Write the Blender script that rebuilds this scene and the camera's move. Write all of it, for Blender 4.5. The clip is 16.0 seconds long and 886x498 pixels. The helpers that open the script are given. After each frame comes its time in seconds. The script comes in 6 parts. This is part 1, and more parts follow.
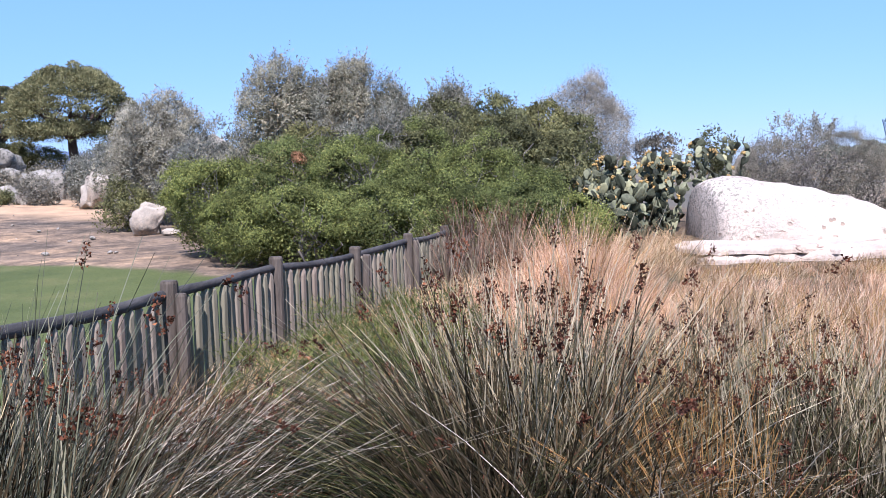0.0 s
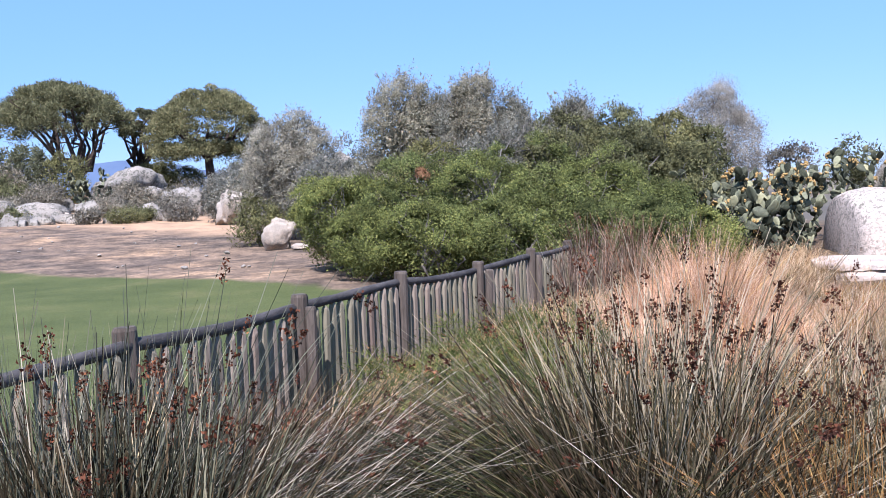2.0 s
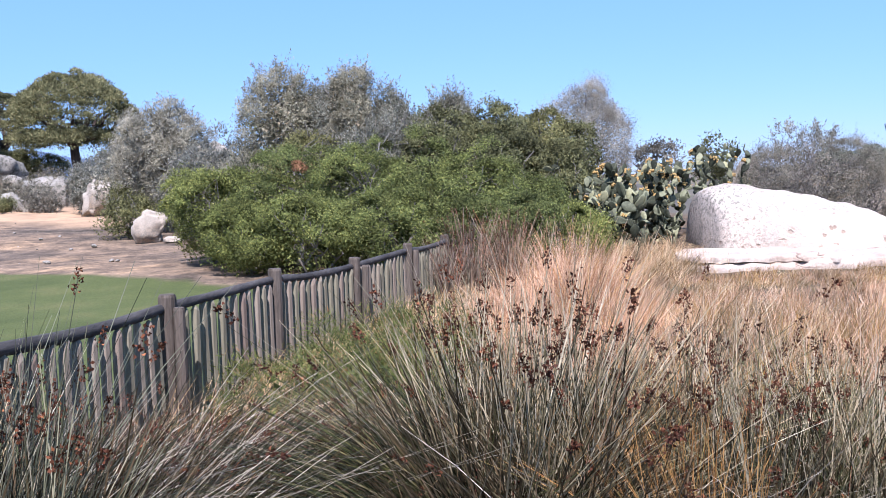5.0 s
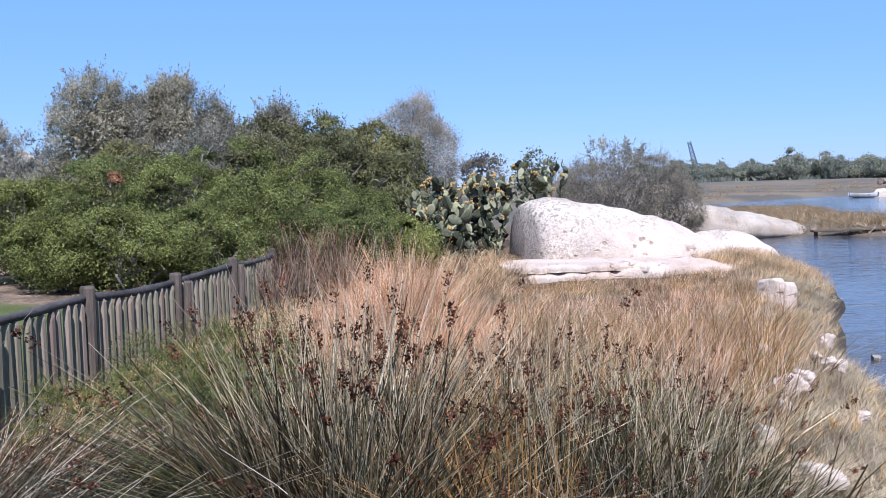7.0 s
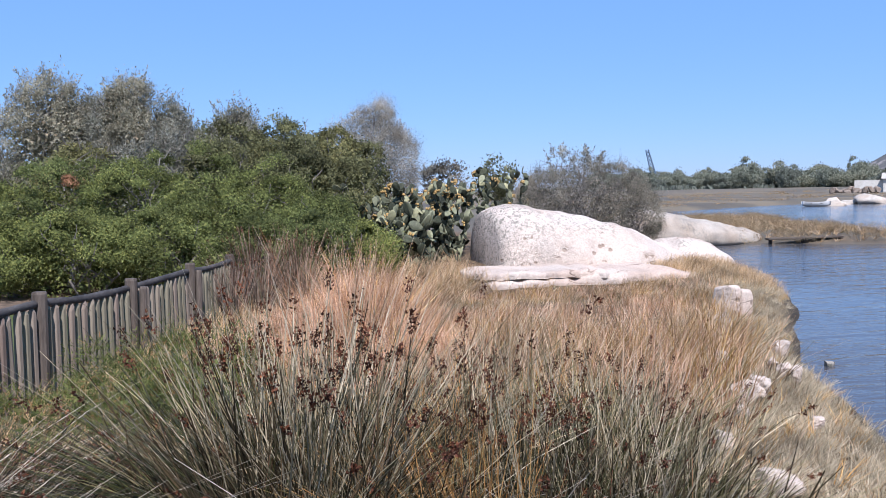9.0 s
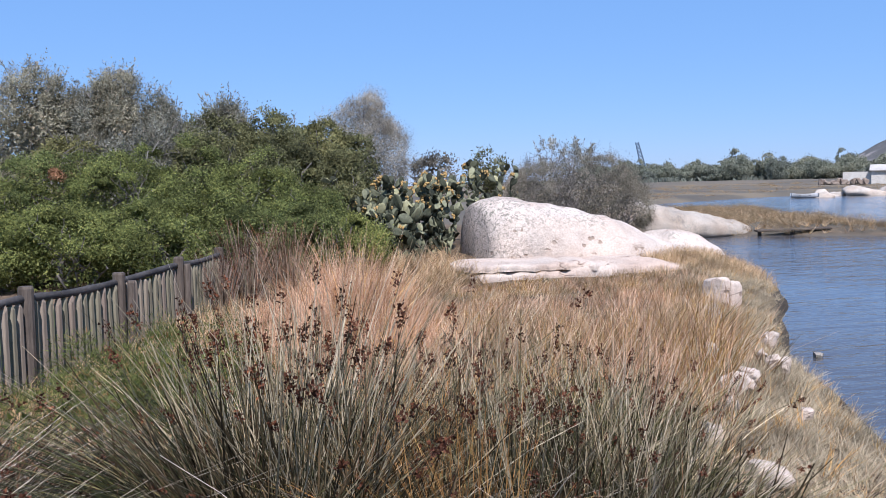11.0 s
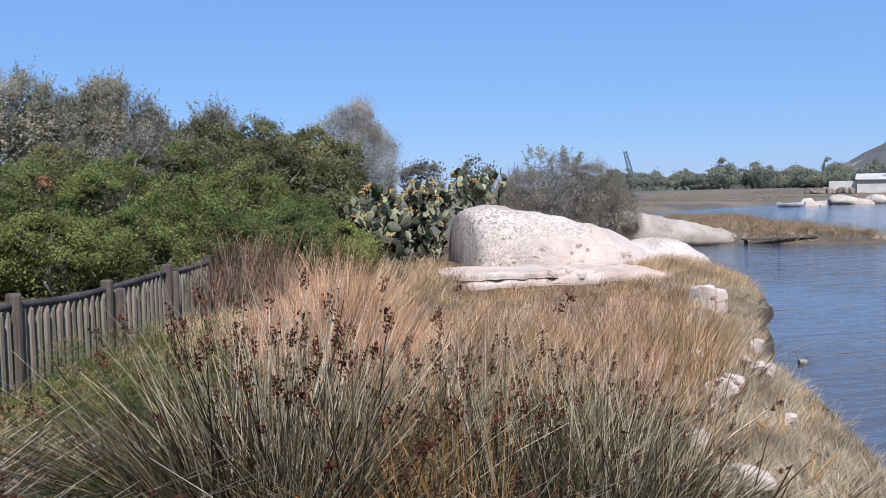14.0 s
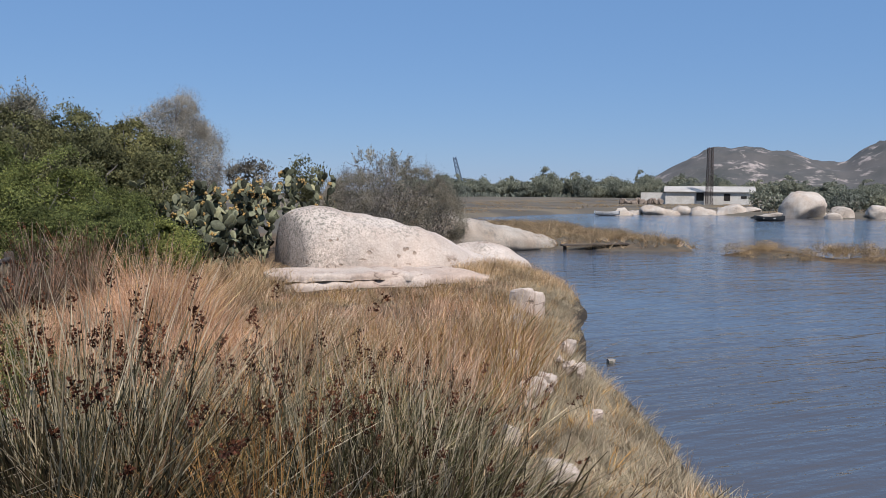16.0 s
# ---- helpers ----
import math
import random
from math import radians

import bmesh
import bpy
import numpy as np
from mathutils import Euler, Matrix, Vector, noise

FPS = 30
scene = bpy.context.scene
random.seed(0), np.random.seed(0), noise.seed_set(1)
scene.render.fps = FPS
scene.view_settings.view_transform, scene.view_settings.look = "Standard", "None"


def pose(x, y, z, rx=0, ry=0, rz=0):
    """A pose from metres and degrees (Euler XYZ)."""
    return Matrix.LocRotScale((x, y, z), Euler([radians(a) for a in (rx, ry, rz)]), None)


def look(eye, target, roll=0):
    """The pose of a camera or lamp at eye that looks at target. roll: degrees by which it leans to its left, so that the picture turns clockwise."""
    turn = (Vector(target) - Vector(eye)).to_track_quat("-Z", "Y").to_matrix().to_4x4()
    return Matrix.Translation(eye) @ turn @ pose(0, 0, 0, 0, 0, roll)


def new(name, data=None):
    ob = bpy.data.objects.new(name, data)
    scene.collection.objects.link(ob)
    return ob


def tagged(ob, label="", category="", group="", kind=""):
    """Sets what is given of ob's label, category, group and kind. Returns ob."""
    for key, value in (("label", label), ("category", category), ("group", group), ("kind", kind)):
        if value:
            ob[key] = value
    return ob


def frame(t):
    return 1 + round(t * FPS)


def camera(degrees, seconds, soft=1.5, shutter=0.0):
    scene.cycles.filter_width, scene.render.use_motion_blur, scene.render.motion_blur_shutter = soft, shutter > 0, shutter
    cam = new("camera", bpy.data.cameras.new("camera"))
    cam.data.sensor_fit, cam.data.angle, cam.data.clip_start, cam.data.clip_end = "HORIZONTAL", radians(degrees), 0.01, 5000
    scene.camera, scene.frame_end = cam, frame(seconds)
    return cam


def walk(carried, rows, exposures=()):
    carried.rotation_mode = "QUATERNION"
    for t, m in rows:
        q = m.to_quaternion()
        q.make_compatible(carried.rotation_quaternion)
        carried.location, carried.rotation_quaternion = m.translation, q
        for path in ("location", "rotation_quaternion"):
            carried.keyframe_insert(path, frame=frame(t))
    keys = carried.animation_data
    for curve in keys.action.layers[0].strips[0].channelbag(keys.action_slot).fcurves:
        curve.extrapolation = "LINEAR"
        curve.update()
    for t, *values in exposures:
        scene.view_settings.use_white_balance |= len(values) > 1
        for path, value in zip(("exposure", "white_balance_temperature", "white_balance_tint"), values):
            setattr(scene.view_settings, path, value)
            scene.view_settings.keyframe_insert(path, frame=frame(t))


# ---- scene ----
cam = camera(53.8, 16.0, 0.85)
EYE = 2.0
# seconds, x, y, height over the eye level, yaw, pitch, roll
PATH = [
    (0.0, -0.058, 0.015, -0.042, 0.00, -4.87, -1.76),
    (0.5, -0.060, 0.021, -0.043, 3.41, -4.41, -2.02),
    (1.0, -0.065, 0.023, -0.040, 6.40, -4.29, -2.41),
    (1.5, -0.067, 0.019, -0.037, 8.12, -4.10, -2.59),
    (2.0, -0.073, 0.013, -0.036, 7.94, -3.65, -2.31),
    (2.5, -0.073, 0.010, -0.037, 8.68, -3.55, -2.49),
    (3.0, -0.069, 0.009, -0.032, 8.43, -3.79, -2.49),
    (5.5, -0.012, 0.015, 0.025, -3.71, -4.64, -1.74),
    (6.0, -0.004, -0.004, 0.028, -7.65, -4.58, -1.71),
    (6.5, 0.007, -0.011, 0.030, -9.69, -4.21, -1.72),
    (7.0, 0.009, -0.012, 0.029, -10.99, -4.05, -1.58),
    (7.5, 0.019, -0.001, 0.029, -12.20, -4.20, -1.78),
    (8.0, 0.018, 0.008, 0.027, -12.74, -4.33, -1.85),
    (8.5, 0.016, 0.007, 0.027, -12.79, -4.30, -1.56),
    (9.0, 0.010, 0.015, 0.028, -13.60, -3.71, -1.17),
    (11.5, 0.024, 0.037, 0.029, -14.68, -4.54, -1.46),
    (12.0, 0.022, 0.030, 0.025, -15.61, -4.85, -1.78),
    (12.5, 0.025, 0.028, 0.023, -15.91, -4.71, -1.48),
    (13.0, 0.028, 0.020, 0.028, -15.32, -4.12, -0.99),
    (13.5, 0.012, -0.004, 0.031, -14.66, -3.16, -1.17),
    (14.0, 0.019, -0.016, 0.024, -14.97, -3.67, -1.21),
    (14.5, 0.028, -0.026, 0.020, -16.79, -3.48, -1.55),
    (15.0, 0.047, -0.031, 0.023, -19.94, -3.47, -1.15),
    (15.5, 0.054, -0.033, 0.017, -23.00, -3.42, -0.34),
    (16.0, 0.058, -0.046, 0.015, -26.11, -3.59, 0.46),
]
EXPOSURES = [(0.0, 1.11, 5770, 22), (3.0, 1.14, 5770, 22), (5.5, 1.14, 5740, 21), (7.0, 0.84, 5670, 19), (9.0, 0.75, 5800, 18), (12.5, 0.62, 5880, 18), (14.0, 0.58, 5910, 17), (15.0, 0.42, 5850, 16), (16.0, 0.22, 6350, 15)]
walk(cam, [(t, pose(x, y, EYE + z, 90 + p, 0, w) @ pose(0, 0, 0, 0, 0, r)) for t, x, y, z, w, p, r in PATH], EXPOSURES)

# ---- sky and sun ----
SUN = Vector((-0.03, -1.0, 1.32)).normalized()
world = bpy.data.worlds.new("sky")
scene.world = world
world.use_nodes = True
wn = world.node_tree.nodes
sky = wn.new("ShaderNodeTexSky")
sky.sky_type, sky.sun_disc = "NISHITA", False
sky.sun_elevation = math.asin(SUN.z)
sky.sun_rotation = math.atan2(SUN.x, SUN.y)
sky.air_density, sky.dust_density, sky.ozone_density = 1.0, 0.1, 4.0
even = wn.new("ShaderNodeMix")
even.data_type = "RGBA"
even.inputs[0].default_value = 0.6
even.inputs[7].default_value = (2.2, 4.7, 8.9, 1)
world.node_tree.links.new(sky.outputs[0], even.inputs[6])
world.node_tree.links.new(even.outputs[2], wn["Background"].inputs[0])
wn["Background"].inputs[1].default_value = 0.067
lamp = bpy.data.lights.new("sun", "SUN")
lamp.energy, lamp.angle, lamp.color = 5.0, radians(0.55), (1.0, 0.95, 0.88)
sun = new("sun", lamp)
sun.matrix_world = look(tuple(SUN * 50), (0, 0, 0))

# ---- materials ----


def nodes_of(name):
    m = bpy.data.materials.new(name)
    m.use_nodes = True
    nt = m.node_tree
    return m, nt, nt.nodes["Principled BSDF"], nt.nodes["Material Output"]


def noise_at(nt, scale, detail=4.0, rough=0.6, coords="Object", stretch=None):
    tc = nt.nodes.new("ShaderNodeTexCoord")
    src = tc.outputs[coords]
    if stretch:
        mp = nt.nodes.new("ShaderNodeMapping")
        mp.inputs["Scale"].default_value = stretch
        nt.links.new(src, mp.inputs[0])
        src = mp.outputs[0]
    n = nt.nodes.new("ShaderNodeTexNoise")
    n.inputs["Scale"].default_value, n.inputs["Detail"].default_value, n.inputs["Roughness"].default_value = scale, detail, rough
    nt.links.new(src, n.inputs["Vector"])
    return n.outputs[0]


PAINT = 0.76  # the colours below are samples in full sun; this brings them to surface values


def ramp(nt, src, stops, share=PAINT):
    r = nt.nodes.new("ShaderNodeValToRGB")
    el = r.color_ramp.elements
    while len(el) < len(stops):
        el.new(0.5)
    for e, (p, c) in zip(el, stops):
        e.position = p
        e.color = (*(v * share for v in c), 1) if isinstance(c, tuple) else (c, c, c, 1)
    nt.links.new(src, r.inputs[0])
    return r.outputs[0]


def mixed(nt, fac, a, b, how="MIX"):
    m = nt.nodes.new("ShaderNodeMix")
    m.data_type, m.blend_type = "RGBA", how
    for sock, v in ((m.inputs[0], fac), (m.inputs[6], a), (m.inputs[7], b)):
        if isinstance(v, (int, float)):
            sock.default_value = v if sock == m.inputs[0] else (v, v, v, 1)
        elif isinstance(v, tuple):
            sock.default_value = (*v, 1)
        else:
            nt.links.new(v, sock)
    return m.outputs[2]


def bumped(nt, bsdf, src, strength, distance):
    b = nt.nodes.new("ShaderNodeBump")
    b.inputs["Strength"].default_value, b.inputs["Distance"].default_value = strength, distance
    nt.links.new(src, b.inputs["Height"])
    nt.links.new(b.outputs[0], bsdf.inputs["Normal"])


def leafy(name, stops, rough=0.6, through_light=0.3, gloss=0.06):
    """Foliage: each leaf takes its own colour along the ramp; some light passes through."""
    m, nt, bsdf, out = nodes_of(name)
    g = nt.nodes.new("ShaderNodeNewGeometry")
    c = ramp(nt, g.outputs["Random Per Island"], stops)
    patch = noise_at(nt, 1.7, 3.0)
    c = mixed(nt, 0.8, c, mixed(nt, 1.0, c, ramp(nt, patch, [(0.34, 0.42), (0.66, 1.55)]), "MULTIPLY"))
    own = nt.nodes.new("ShaderNodeObjectInfo")
    c = mixed(nt, 1.0, c, ramp(nt, own.outputs["Random"], [(0.0, (0.78, 0.80, 0.84)), (0.5, (1.0, 1.0, 0.97)), (1.0, (1.24, 1.18, 1.06))], 1.0), "MULTIPLY")
    nt.links.new(c, bsdf.inputs["Base Color"])
    bsdf.inputs["Roughness"].default_value = rough
    bsdf.inputs["Specular IOR Level"].default_value = gloss
    if through_light:
        t = nt.nodes.new("ShaderNodeBsdfTranslucent")
        nt.links.new(c, t.inputs[0])
        mx = nt.nodes.new("ShaderNodeMixShader")
        mx.inputs[0].default_value = through_light
        nt.links.new(bsdf.outputs[0], mx.inputs[1])
        nt.links.new(t.outputs[0], mx.inputs[2])
        nt.links.new(mx.outputs[0], out.inputs[0])
    return m


def grainy(name, a, b, scale, rough=0.85, bump=0.4, dist=0.02, fine=12.0, stretch=None, spread=(0.35, 0.65)):
    """A rough surface with two scales of variation."""
    m, nt, bsdf, out = nodes_of(name)
    big = noise_at(nt, scale, 5.0, 0.6, stretch=stretch)
    small = noise_at(nt, scale * fine, 4.0, 0.7, stretch=stretch)
    c = ramp(nt, big, [(spread[0], a), (spread[1], b)])
    c = mixed(nt, 1.0, c, ramp(nt, small, [(0.3, 0.7), (0.7, 1.15)]), "MULTIPLY")
    nt.links.new(c, bsdf.inputs["Base Color"])
    bsdf.inputs["Roughness"].default_value = rough
    bsdf.inputs["Specular IOR Level"].default_value = 0.25
    if bump:
        bumped(nt, bsdf, mixed(nt, 0.5, big, small), bump, dist)
    return m


def granite(name, pale, warm, lichen, amount, side=None, coarse=11.0, crest=None, pits=0.0):
    """Weathered granite: pale body, warm stains, dark lichen specks that gather in patches, small pits, fine grain."""
    m, nt, bsdf, out = nodes_of(name)
    tc = nt.nodes.new("ShaderNodeTexCoord")
    sx = nt.nodes.new("ShaderNodeSeparateXYZ")
    nt.links.new(tc.outputs["Object"], sx.inputs[0])

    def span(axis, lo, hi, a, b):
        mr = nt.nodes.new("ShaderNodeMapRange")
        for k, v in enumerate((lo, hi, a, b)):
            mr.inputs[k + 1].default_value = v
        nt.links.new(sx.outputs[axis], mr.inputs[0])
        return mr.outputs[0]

    big = noise_at(nt, 0.9, 5.0, 0.6)
    c = ramp(nt, big, [(0.35, pale), (0.62, warm)])
    streak = noise_at(nt, 1.2, 4.0, 0.6, stretch=(1.0, 1.0, 0.25))
    c = mixed(nt, 1.0, c, ramp(nt, streak, [(0.35, 0.82), (0.6, 1.05)]), "MULTIPLY")
    gathers = ramp(nt, noise_at(nt, 0.6, 3.0, 0.5), [(0.48 - amount, 0.0), (0.64 - amount, 1.0)])
    if side:
        gathers = mixed(nt, 1.0, gathers, span(0, *side, 0.85, 0.0), "ADD")
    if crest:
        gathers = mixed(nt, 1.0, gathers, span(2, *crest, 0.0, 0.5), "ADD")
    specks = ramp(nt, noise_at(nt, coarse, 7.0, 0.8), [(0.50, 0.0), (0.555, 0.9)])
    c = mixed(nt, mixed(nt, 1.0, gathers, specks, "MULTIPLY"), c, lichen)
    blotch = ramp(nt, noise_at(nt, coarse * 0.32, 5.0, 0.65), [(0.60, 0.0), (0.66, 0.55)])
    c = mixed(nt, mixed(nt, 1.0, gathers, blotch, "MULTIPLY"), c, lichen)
    grain = noise_at(nt, 26.0, 4.0, 0.7)
    c = mixed(nt, 1.0, c, ramp(nt, grain, [(0.3, 0.8), (0.7, 1.1)]), "MULTIPLY")
    relief = mixed(nt, 0.6, noise_at(nt, 5.0, 8.0, 0.7), grain)
    if pits:
        seam = noise_at(nt, 0.75, 3.0, 0.55, stretch=(0.7, 1.0, 2.6))
        line = ramp(nt, seam, [(0.492, 0.0), (0.5, 0.85), (0.508, 0.0)])
        line = mixed(nt, 1.0, line, ramp(nt, noise_at(nt, 0.9, 2.0), [(0.5, 0.0), (0.56, 1.0)]), "MULTIPLY")
        c = mixed(nt, line, c, (0.2, 0.14, 0.105))
        relief = mixed(nt, line, relief, 0.0)
        v = nt.nodes.new("ShaderNodeTexVoronoi")
        v.inputs["Scale"].default_value, v.inputs["Randomness"].default_value = pits, 1.0
        bent = nt.nodes.new("ShaderNodeVectorMath")
        bent.operation = "MULTIPLY_ADD"
        wob = nt.nodes.new("ShaderNodeTexNoise")
        wob.inputs["Scale"].default_value = 6.0
        nt.links.new(tc.outputs["Object"], wob.inputs["Vector"])
        nt.links.new(wob.outputs["Color"], bent.inputs[0])
        bent.inputs[1].default_value = (0.18, 0.18, 0.1)
        nt.links.new(tc.outputs["Object"], bent.inputs[2])
        nt.links.new(bent.outputs[0], v.inputs["Vector"])
        spot = ramp(nt, v.outputs["Distance"], [(0.17, 1.0), (0.26, 0.0)])
        some = ramp(nt, noise_at(nt, 1.7, 2.0), [(0.54, 0.0), (0.62, 0.9)])
        hole = mixed(nt, 1.0, spot, some, "MULTIPLY")
        c = mixed(nt, hole, c, (0.24, 0.18, 0.135))
        relief = mixed(nt, hole, relief, 0.0)
    nt.links.new(c, bsdf.inputs["Base Color"])
    bsdf.inputs["Roughness"].default_value = 0.9
    bsdf.inputs["Specular IOR Level"].default_value = 0.2
    bumped(nt, bsdf, relief, 0.75, 0.05)
    return m


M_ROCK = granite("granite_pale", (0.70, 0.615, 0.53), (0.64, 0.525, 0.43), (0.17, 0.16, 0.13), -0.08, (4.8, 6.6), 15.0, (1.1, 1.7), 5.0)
M_SLAB = granite("granite_slab_face", (0.66, 0.575, 0.49), (0.60, 0.47, 0.375), (0.2, 0.18, 0.15), -0.12, None, 15.0, None, 6.0)
M_ROCK_CLEAN = granite("granite_clean", (0.50, 0.45, 0.38), (0.44, 0.36, 0.28), (0.20, 0.18, 0.15), 0.0)
M_ROCK_GREY = granite("granite_grey", (0.33, 0.31, 0.275), (0.39, 0.345, 0.285), (0.09, 0.088, 0.07), 0.22, None, 3.5)
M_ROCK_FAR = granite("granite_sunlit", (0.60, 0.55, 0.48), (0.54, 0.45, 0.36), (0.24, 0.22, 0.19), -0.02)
M_POST = grainy("weathered_post", (0.08, 0.062, 0.048), (0.17, 0.138, 0.112), 3.0, 0.85, 0.6, 0.01, 8.0, (3.0, 3.0, 0.35))
M_RAIL = grainy("dark_rail_wood", (0.045, 0.041, 0.039), (0.105, 0.095, 0.088), 3.0, 0.85, 0.5, 0.01, 8.0, (3.0, 0.4, 3.0))


def picket_wood():
    m, nt, bsdf, out = nodes_of("mossy_picket")
    o = nt.nodes.new("ShaderNodeObjectInfo")
    c = ramp(nt, o.outputs["Random"], [(0.0, (0.18, 0.16, 0.105)), (0.35, (0.215, 0.19, 0.128)), (0.7, (0.26, 0.21, 0.158)), (1.0, (0.165, 0.115, 0.088))])
    fib = noise_at(nt, 6.0, 5.0, 0.7, stretch=(4.0, 4.0, 0.3))
    c = mixed(nt, 1.0, c, ramp(nt, fib, [(0.3, 0.6), (0.7, 1.3)]), "MULTIPLY")
    nt.links.new(c, bsdf.inputs["Base Color"])
    bsdf.inputs["Roughness"].default_value = 0.85
    bumped(nt, bsdf, fib, 0.5, 0.006)
    return m


M_PICKET = picket_wood()
M_BARK = grainy("bark", (0.07, 0.05, 0.04), (0.16, 0.115, 0.09), 5.0, 0.9, 0.8, 0.03, 6.0, (1, 1, 0.3))
M_BARK_GREY = grainy("grey_bark", (0.16, 0.145, 0.13), (0.30, 0.27, 0.24), 6.0, 0.9, 0.5, 0.01)
M_LENTISK = leafy("lentisk_leaf", [(0.0, (0.088, 0.108, 0.042)), (0.5, (0.172, 0.2, 0.067)), (0.9, (0.275, 0.3, 0.092)), (1.0, (0.35, 0.352, 0.125))], through_light=0.31)
M_OLIVE = leafy("wild_olive_leaf", [(0.0, (0.18, 0.18, 0.14)), (0.5, (0.30, 0.295, 0.235)), (0.9, (0.42, 0.41, 0.34)), (1.0, (0.38, 0.31, 0.23))], through_light=0.42)
M_DARKLEAF = leafy("dark_evergreen_leaf", [(0.0, (0.12, 0.125, 0.066)), (0.5, (0.2, 0.2, 0.093)), (1.0, (0.31, 0.30, 0.138))], through_light=0.4)
M_GREYLEAF = leafy("tamarisk_leaf", [(0.0, (0.24, 0.232, 0.195)), (0.5, (0.345, 0.337, 0.285)), (1.0, (0.46, 0.445, 0.375))], through_light=0.42)
M_TAMARISK = leafy("feathery_tamarisk_leaf", [(0.0, (0.43, 0.385, 0.31)), (0.5, (0.56, 0.50, 0.40)), (1.0, (0.66, 0.6, 0.48))], through_light=0.5)
M_BROWNLEAF = leafy("dull_brown_leaf", [(0.0, (0.15, 0.135, 0.105)), (0.5, (0.27, 0.245, 0.19)), (0.9, (0.37, 0.34, 0.265)), (1.0, (0.42, 0.34, 0.25))])
M_RUST = leafy("rust_dead_leaf", [(0.0, (0.24, 0.12, 0.07)), (1.0, (0.36, 0.21, 0.13))])
M_PINE = leafy("pine_needle", [(0.0, (0.115, 0.121, 0.0675)), (0.5, (0.196, 0.2, 0.108)), (1.0, (0.297, 0.284, 0.155))])
# aerial haze painted into the leaf colour, which is paler and greyer for it
M_FAR = leafy("far_wood_leaf_hazed", [(0.0, (0.172, 0.19, 0.149)), (0.5, (0.218, 0.236, 0.184)), (1.0, (0.27, 0.276, 0.218))], 0.9, 0.15, 0.0)
M_RUSH = leafy("rush_stem", [(0, (0.0328, 0.0345, 0.0145)), (0.25, (0.109, 0.0978, 0.0423)), (0.45, (0.273, 0.218, 0.108)), (0.65, (0.546, 0.437, 0.266)), (0.92, (0.787, 0.667, 0.507)), (1, (0.491, 0.207, 0.0725))], 0.45, 0.1, 0.45)
M_RUSH_GREEN = leafy("green_rush_stem", [(0.0, (0.028, 0.042, 0.0126)), (0.55, (0.084, 0.101, 0.0266)), (0.85, (0.22, 0.21, 0.065)), (1.0, (0.34, 0.285, 0.13))], 0.45, 0.12, 0.45)
M_RUSH_GREY = leafy("grey_rush_stem", [(0.0, (0.03, 0.026, 0.018)), (0.35, (0.14, 0.122, 0.09)), (0.6, (0.31, 0.27, 0.21)), (0.85, (0.52, 0.455, 0.37)), (1.0, (0.68, 0.60, 0.505))], 0.5, 0.24, 0.4)
# dead stems, their colour darkened to paint the shade inside a tussock
M_SHADE_THATCH = leafy("shade_dark_thatch", [(0.0, (0.0248, 0.0198, 0.0119)), (0.6, (0.0645, 0.0496, 0.0278)), (1.0, (0.169, 0.119, 0.0694))], 0.8, 0.05)
M_DRYBUSH = leafy("dry_bush_stem", [(0.0, (0.09, 0.062, 0.045)), (0.5, (0.33, 0.245, 0.18)), (0.8, (0.60, 0.47, 0.37)), (1.0, (0.38, 0.17, 0.09))], 0.7, 0.25)
M_ORANGE = leafy("rust_orange_straw", [(0.0, (0.186, 0.0858, 0.0286)), (0.4, (0.515, 0.257, 0.0858)), (0.75, (0.744, 0.443, 0.172)), (1.0, (0.343, 0.3, 0.1))], 0.6, 0.2)
M_SEED = leafy("dry_seed_head", [(0.0, (0.045, 0.021, 0.014)), (0.6, (0.125, 0.05, 0.03)), (0.9, (0.19, 0.075, 0.042)), (1.0, (0.3, 0.125, 0.06))], 0.7, 0.05)
M_PINK = leafy("rosy_straw", [(0.0, (0.24, 0.125, 0.065)), (0.3, (0.53, 0.285, 0.165)), (0.6, (0.77, 0.49, 0.315)), (1.0, (0.90, 0.67, 0.49))], 0.6, 0.25)
M_STRAW = leafy("tan_straw", [(0.0, (0.13, 0.08, 0.038)), (0.35, (0.50, 0.32, 0.16)), (0.6, (0.72, 0.495, 0.29)), (0.9, (0.88, 0.68, 0.46)), (1.0, (0.2, 0.2, 0.075))], 0.6, 0.25)
M_BROWN = leafy("dead_rush_stem", [(0.0, (0.048, 0.032, 0.0192)), (0.5, (0.112, 0.072, 0.0432)), (0.78, (0.24, 0.157, 0.096)), (0.92, (0.608, 0.48, 0.368)), (1.0, (0.576, 0.208, 0.08))], 0.7, 0.12)
M_RED = leafy("dark_red_weed", [(0.0, (0.06, 0.025, 0.02)), (0.5, (0.20, 0.07, 0.055)), (0.85, (0.34, 0.13, 0.09)), (1.0, (0.45, 0.30, 0.22))], 0.6, 0.2)
M_RUSH_DARK = leafy("dark_green_rush_stem", [(0.0, (0.013, 0.0186, 0.00632)), (0.6, (0.0465, 0.0539, 0.0158)), (0.9, (0.112, 0.112, 0.0332)), (1.0, (0.316, 0.26, 0.127))], 0.5, 0.24, 0.3)
M_RUSH_SILVER = leafy("silver_green_rush_stem", [(0, (0.0327, 0.0367, 0.0167)), (0.28, (0.111, 0.113, 0.0537)), (0.55, (0.297, 0.276, 0.154)), (0.8, (0.623, 0.537, 0.358)), (1, (0.9, 0.762, 0.537))], 0.5, 0.24, 0.25)
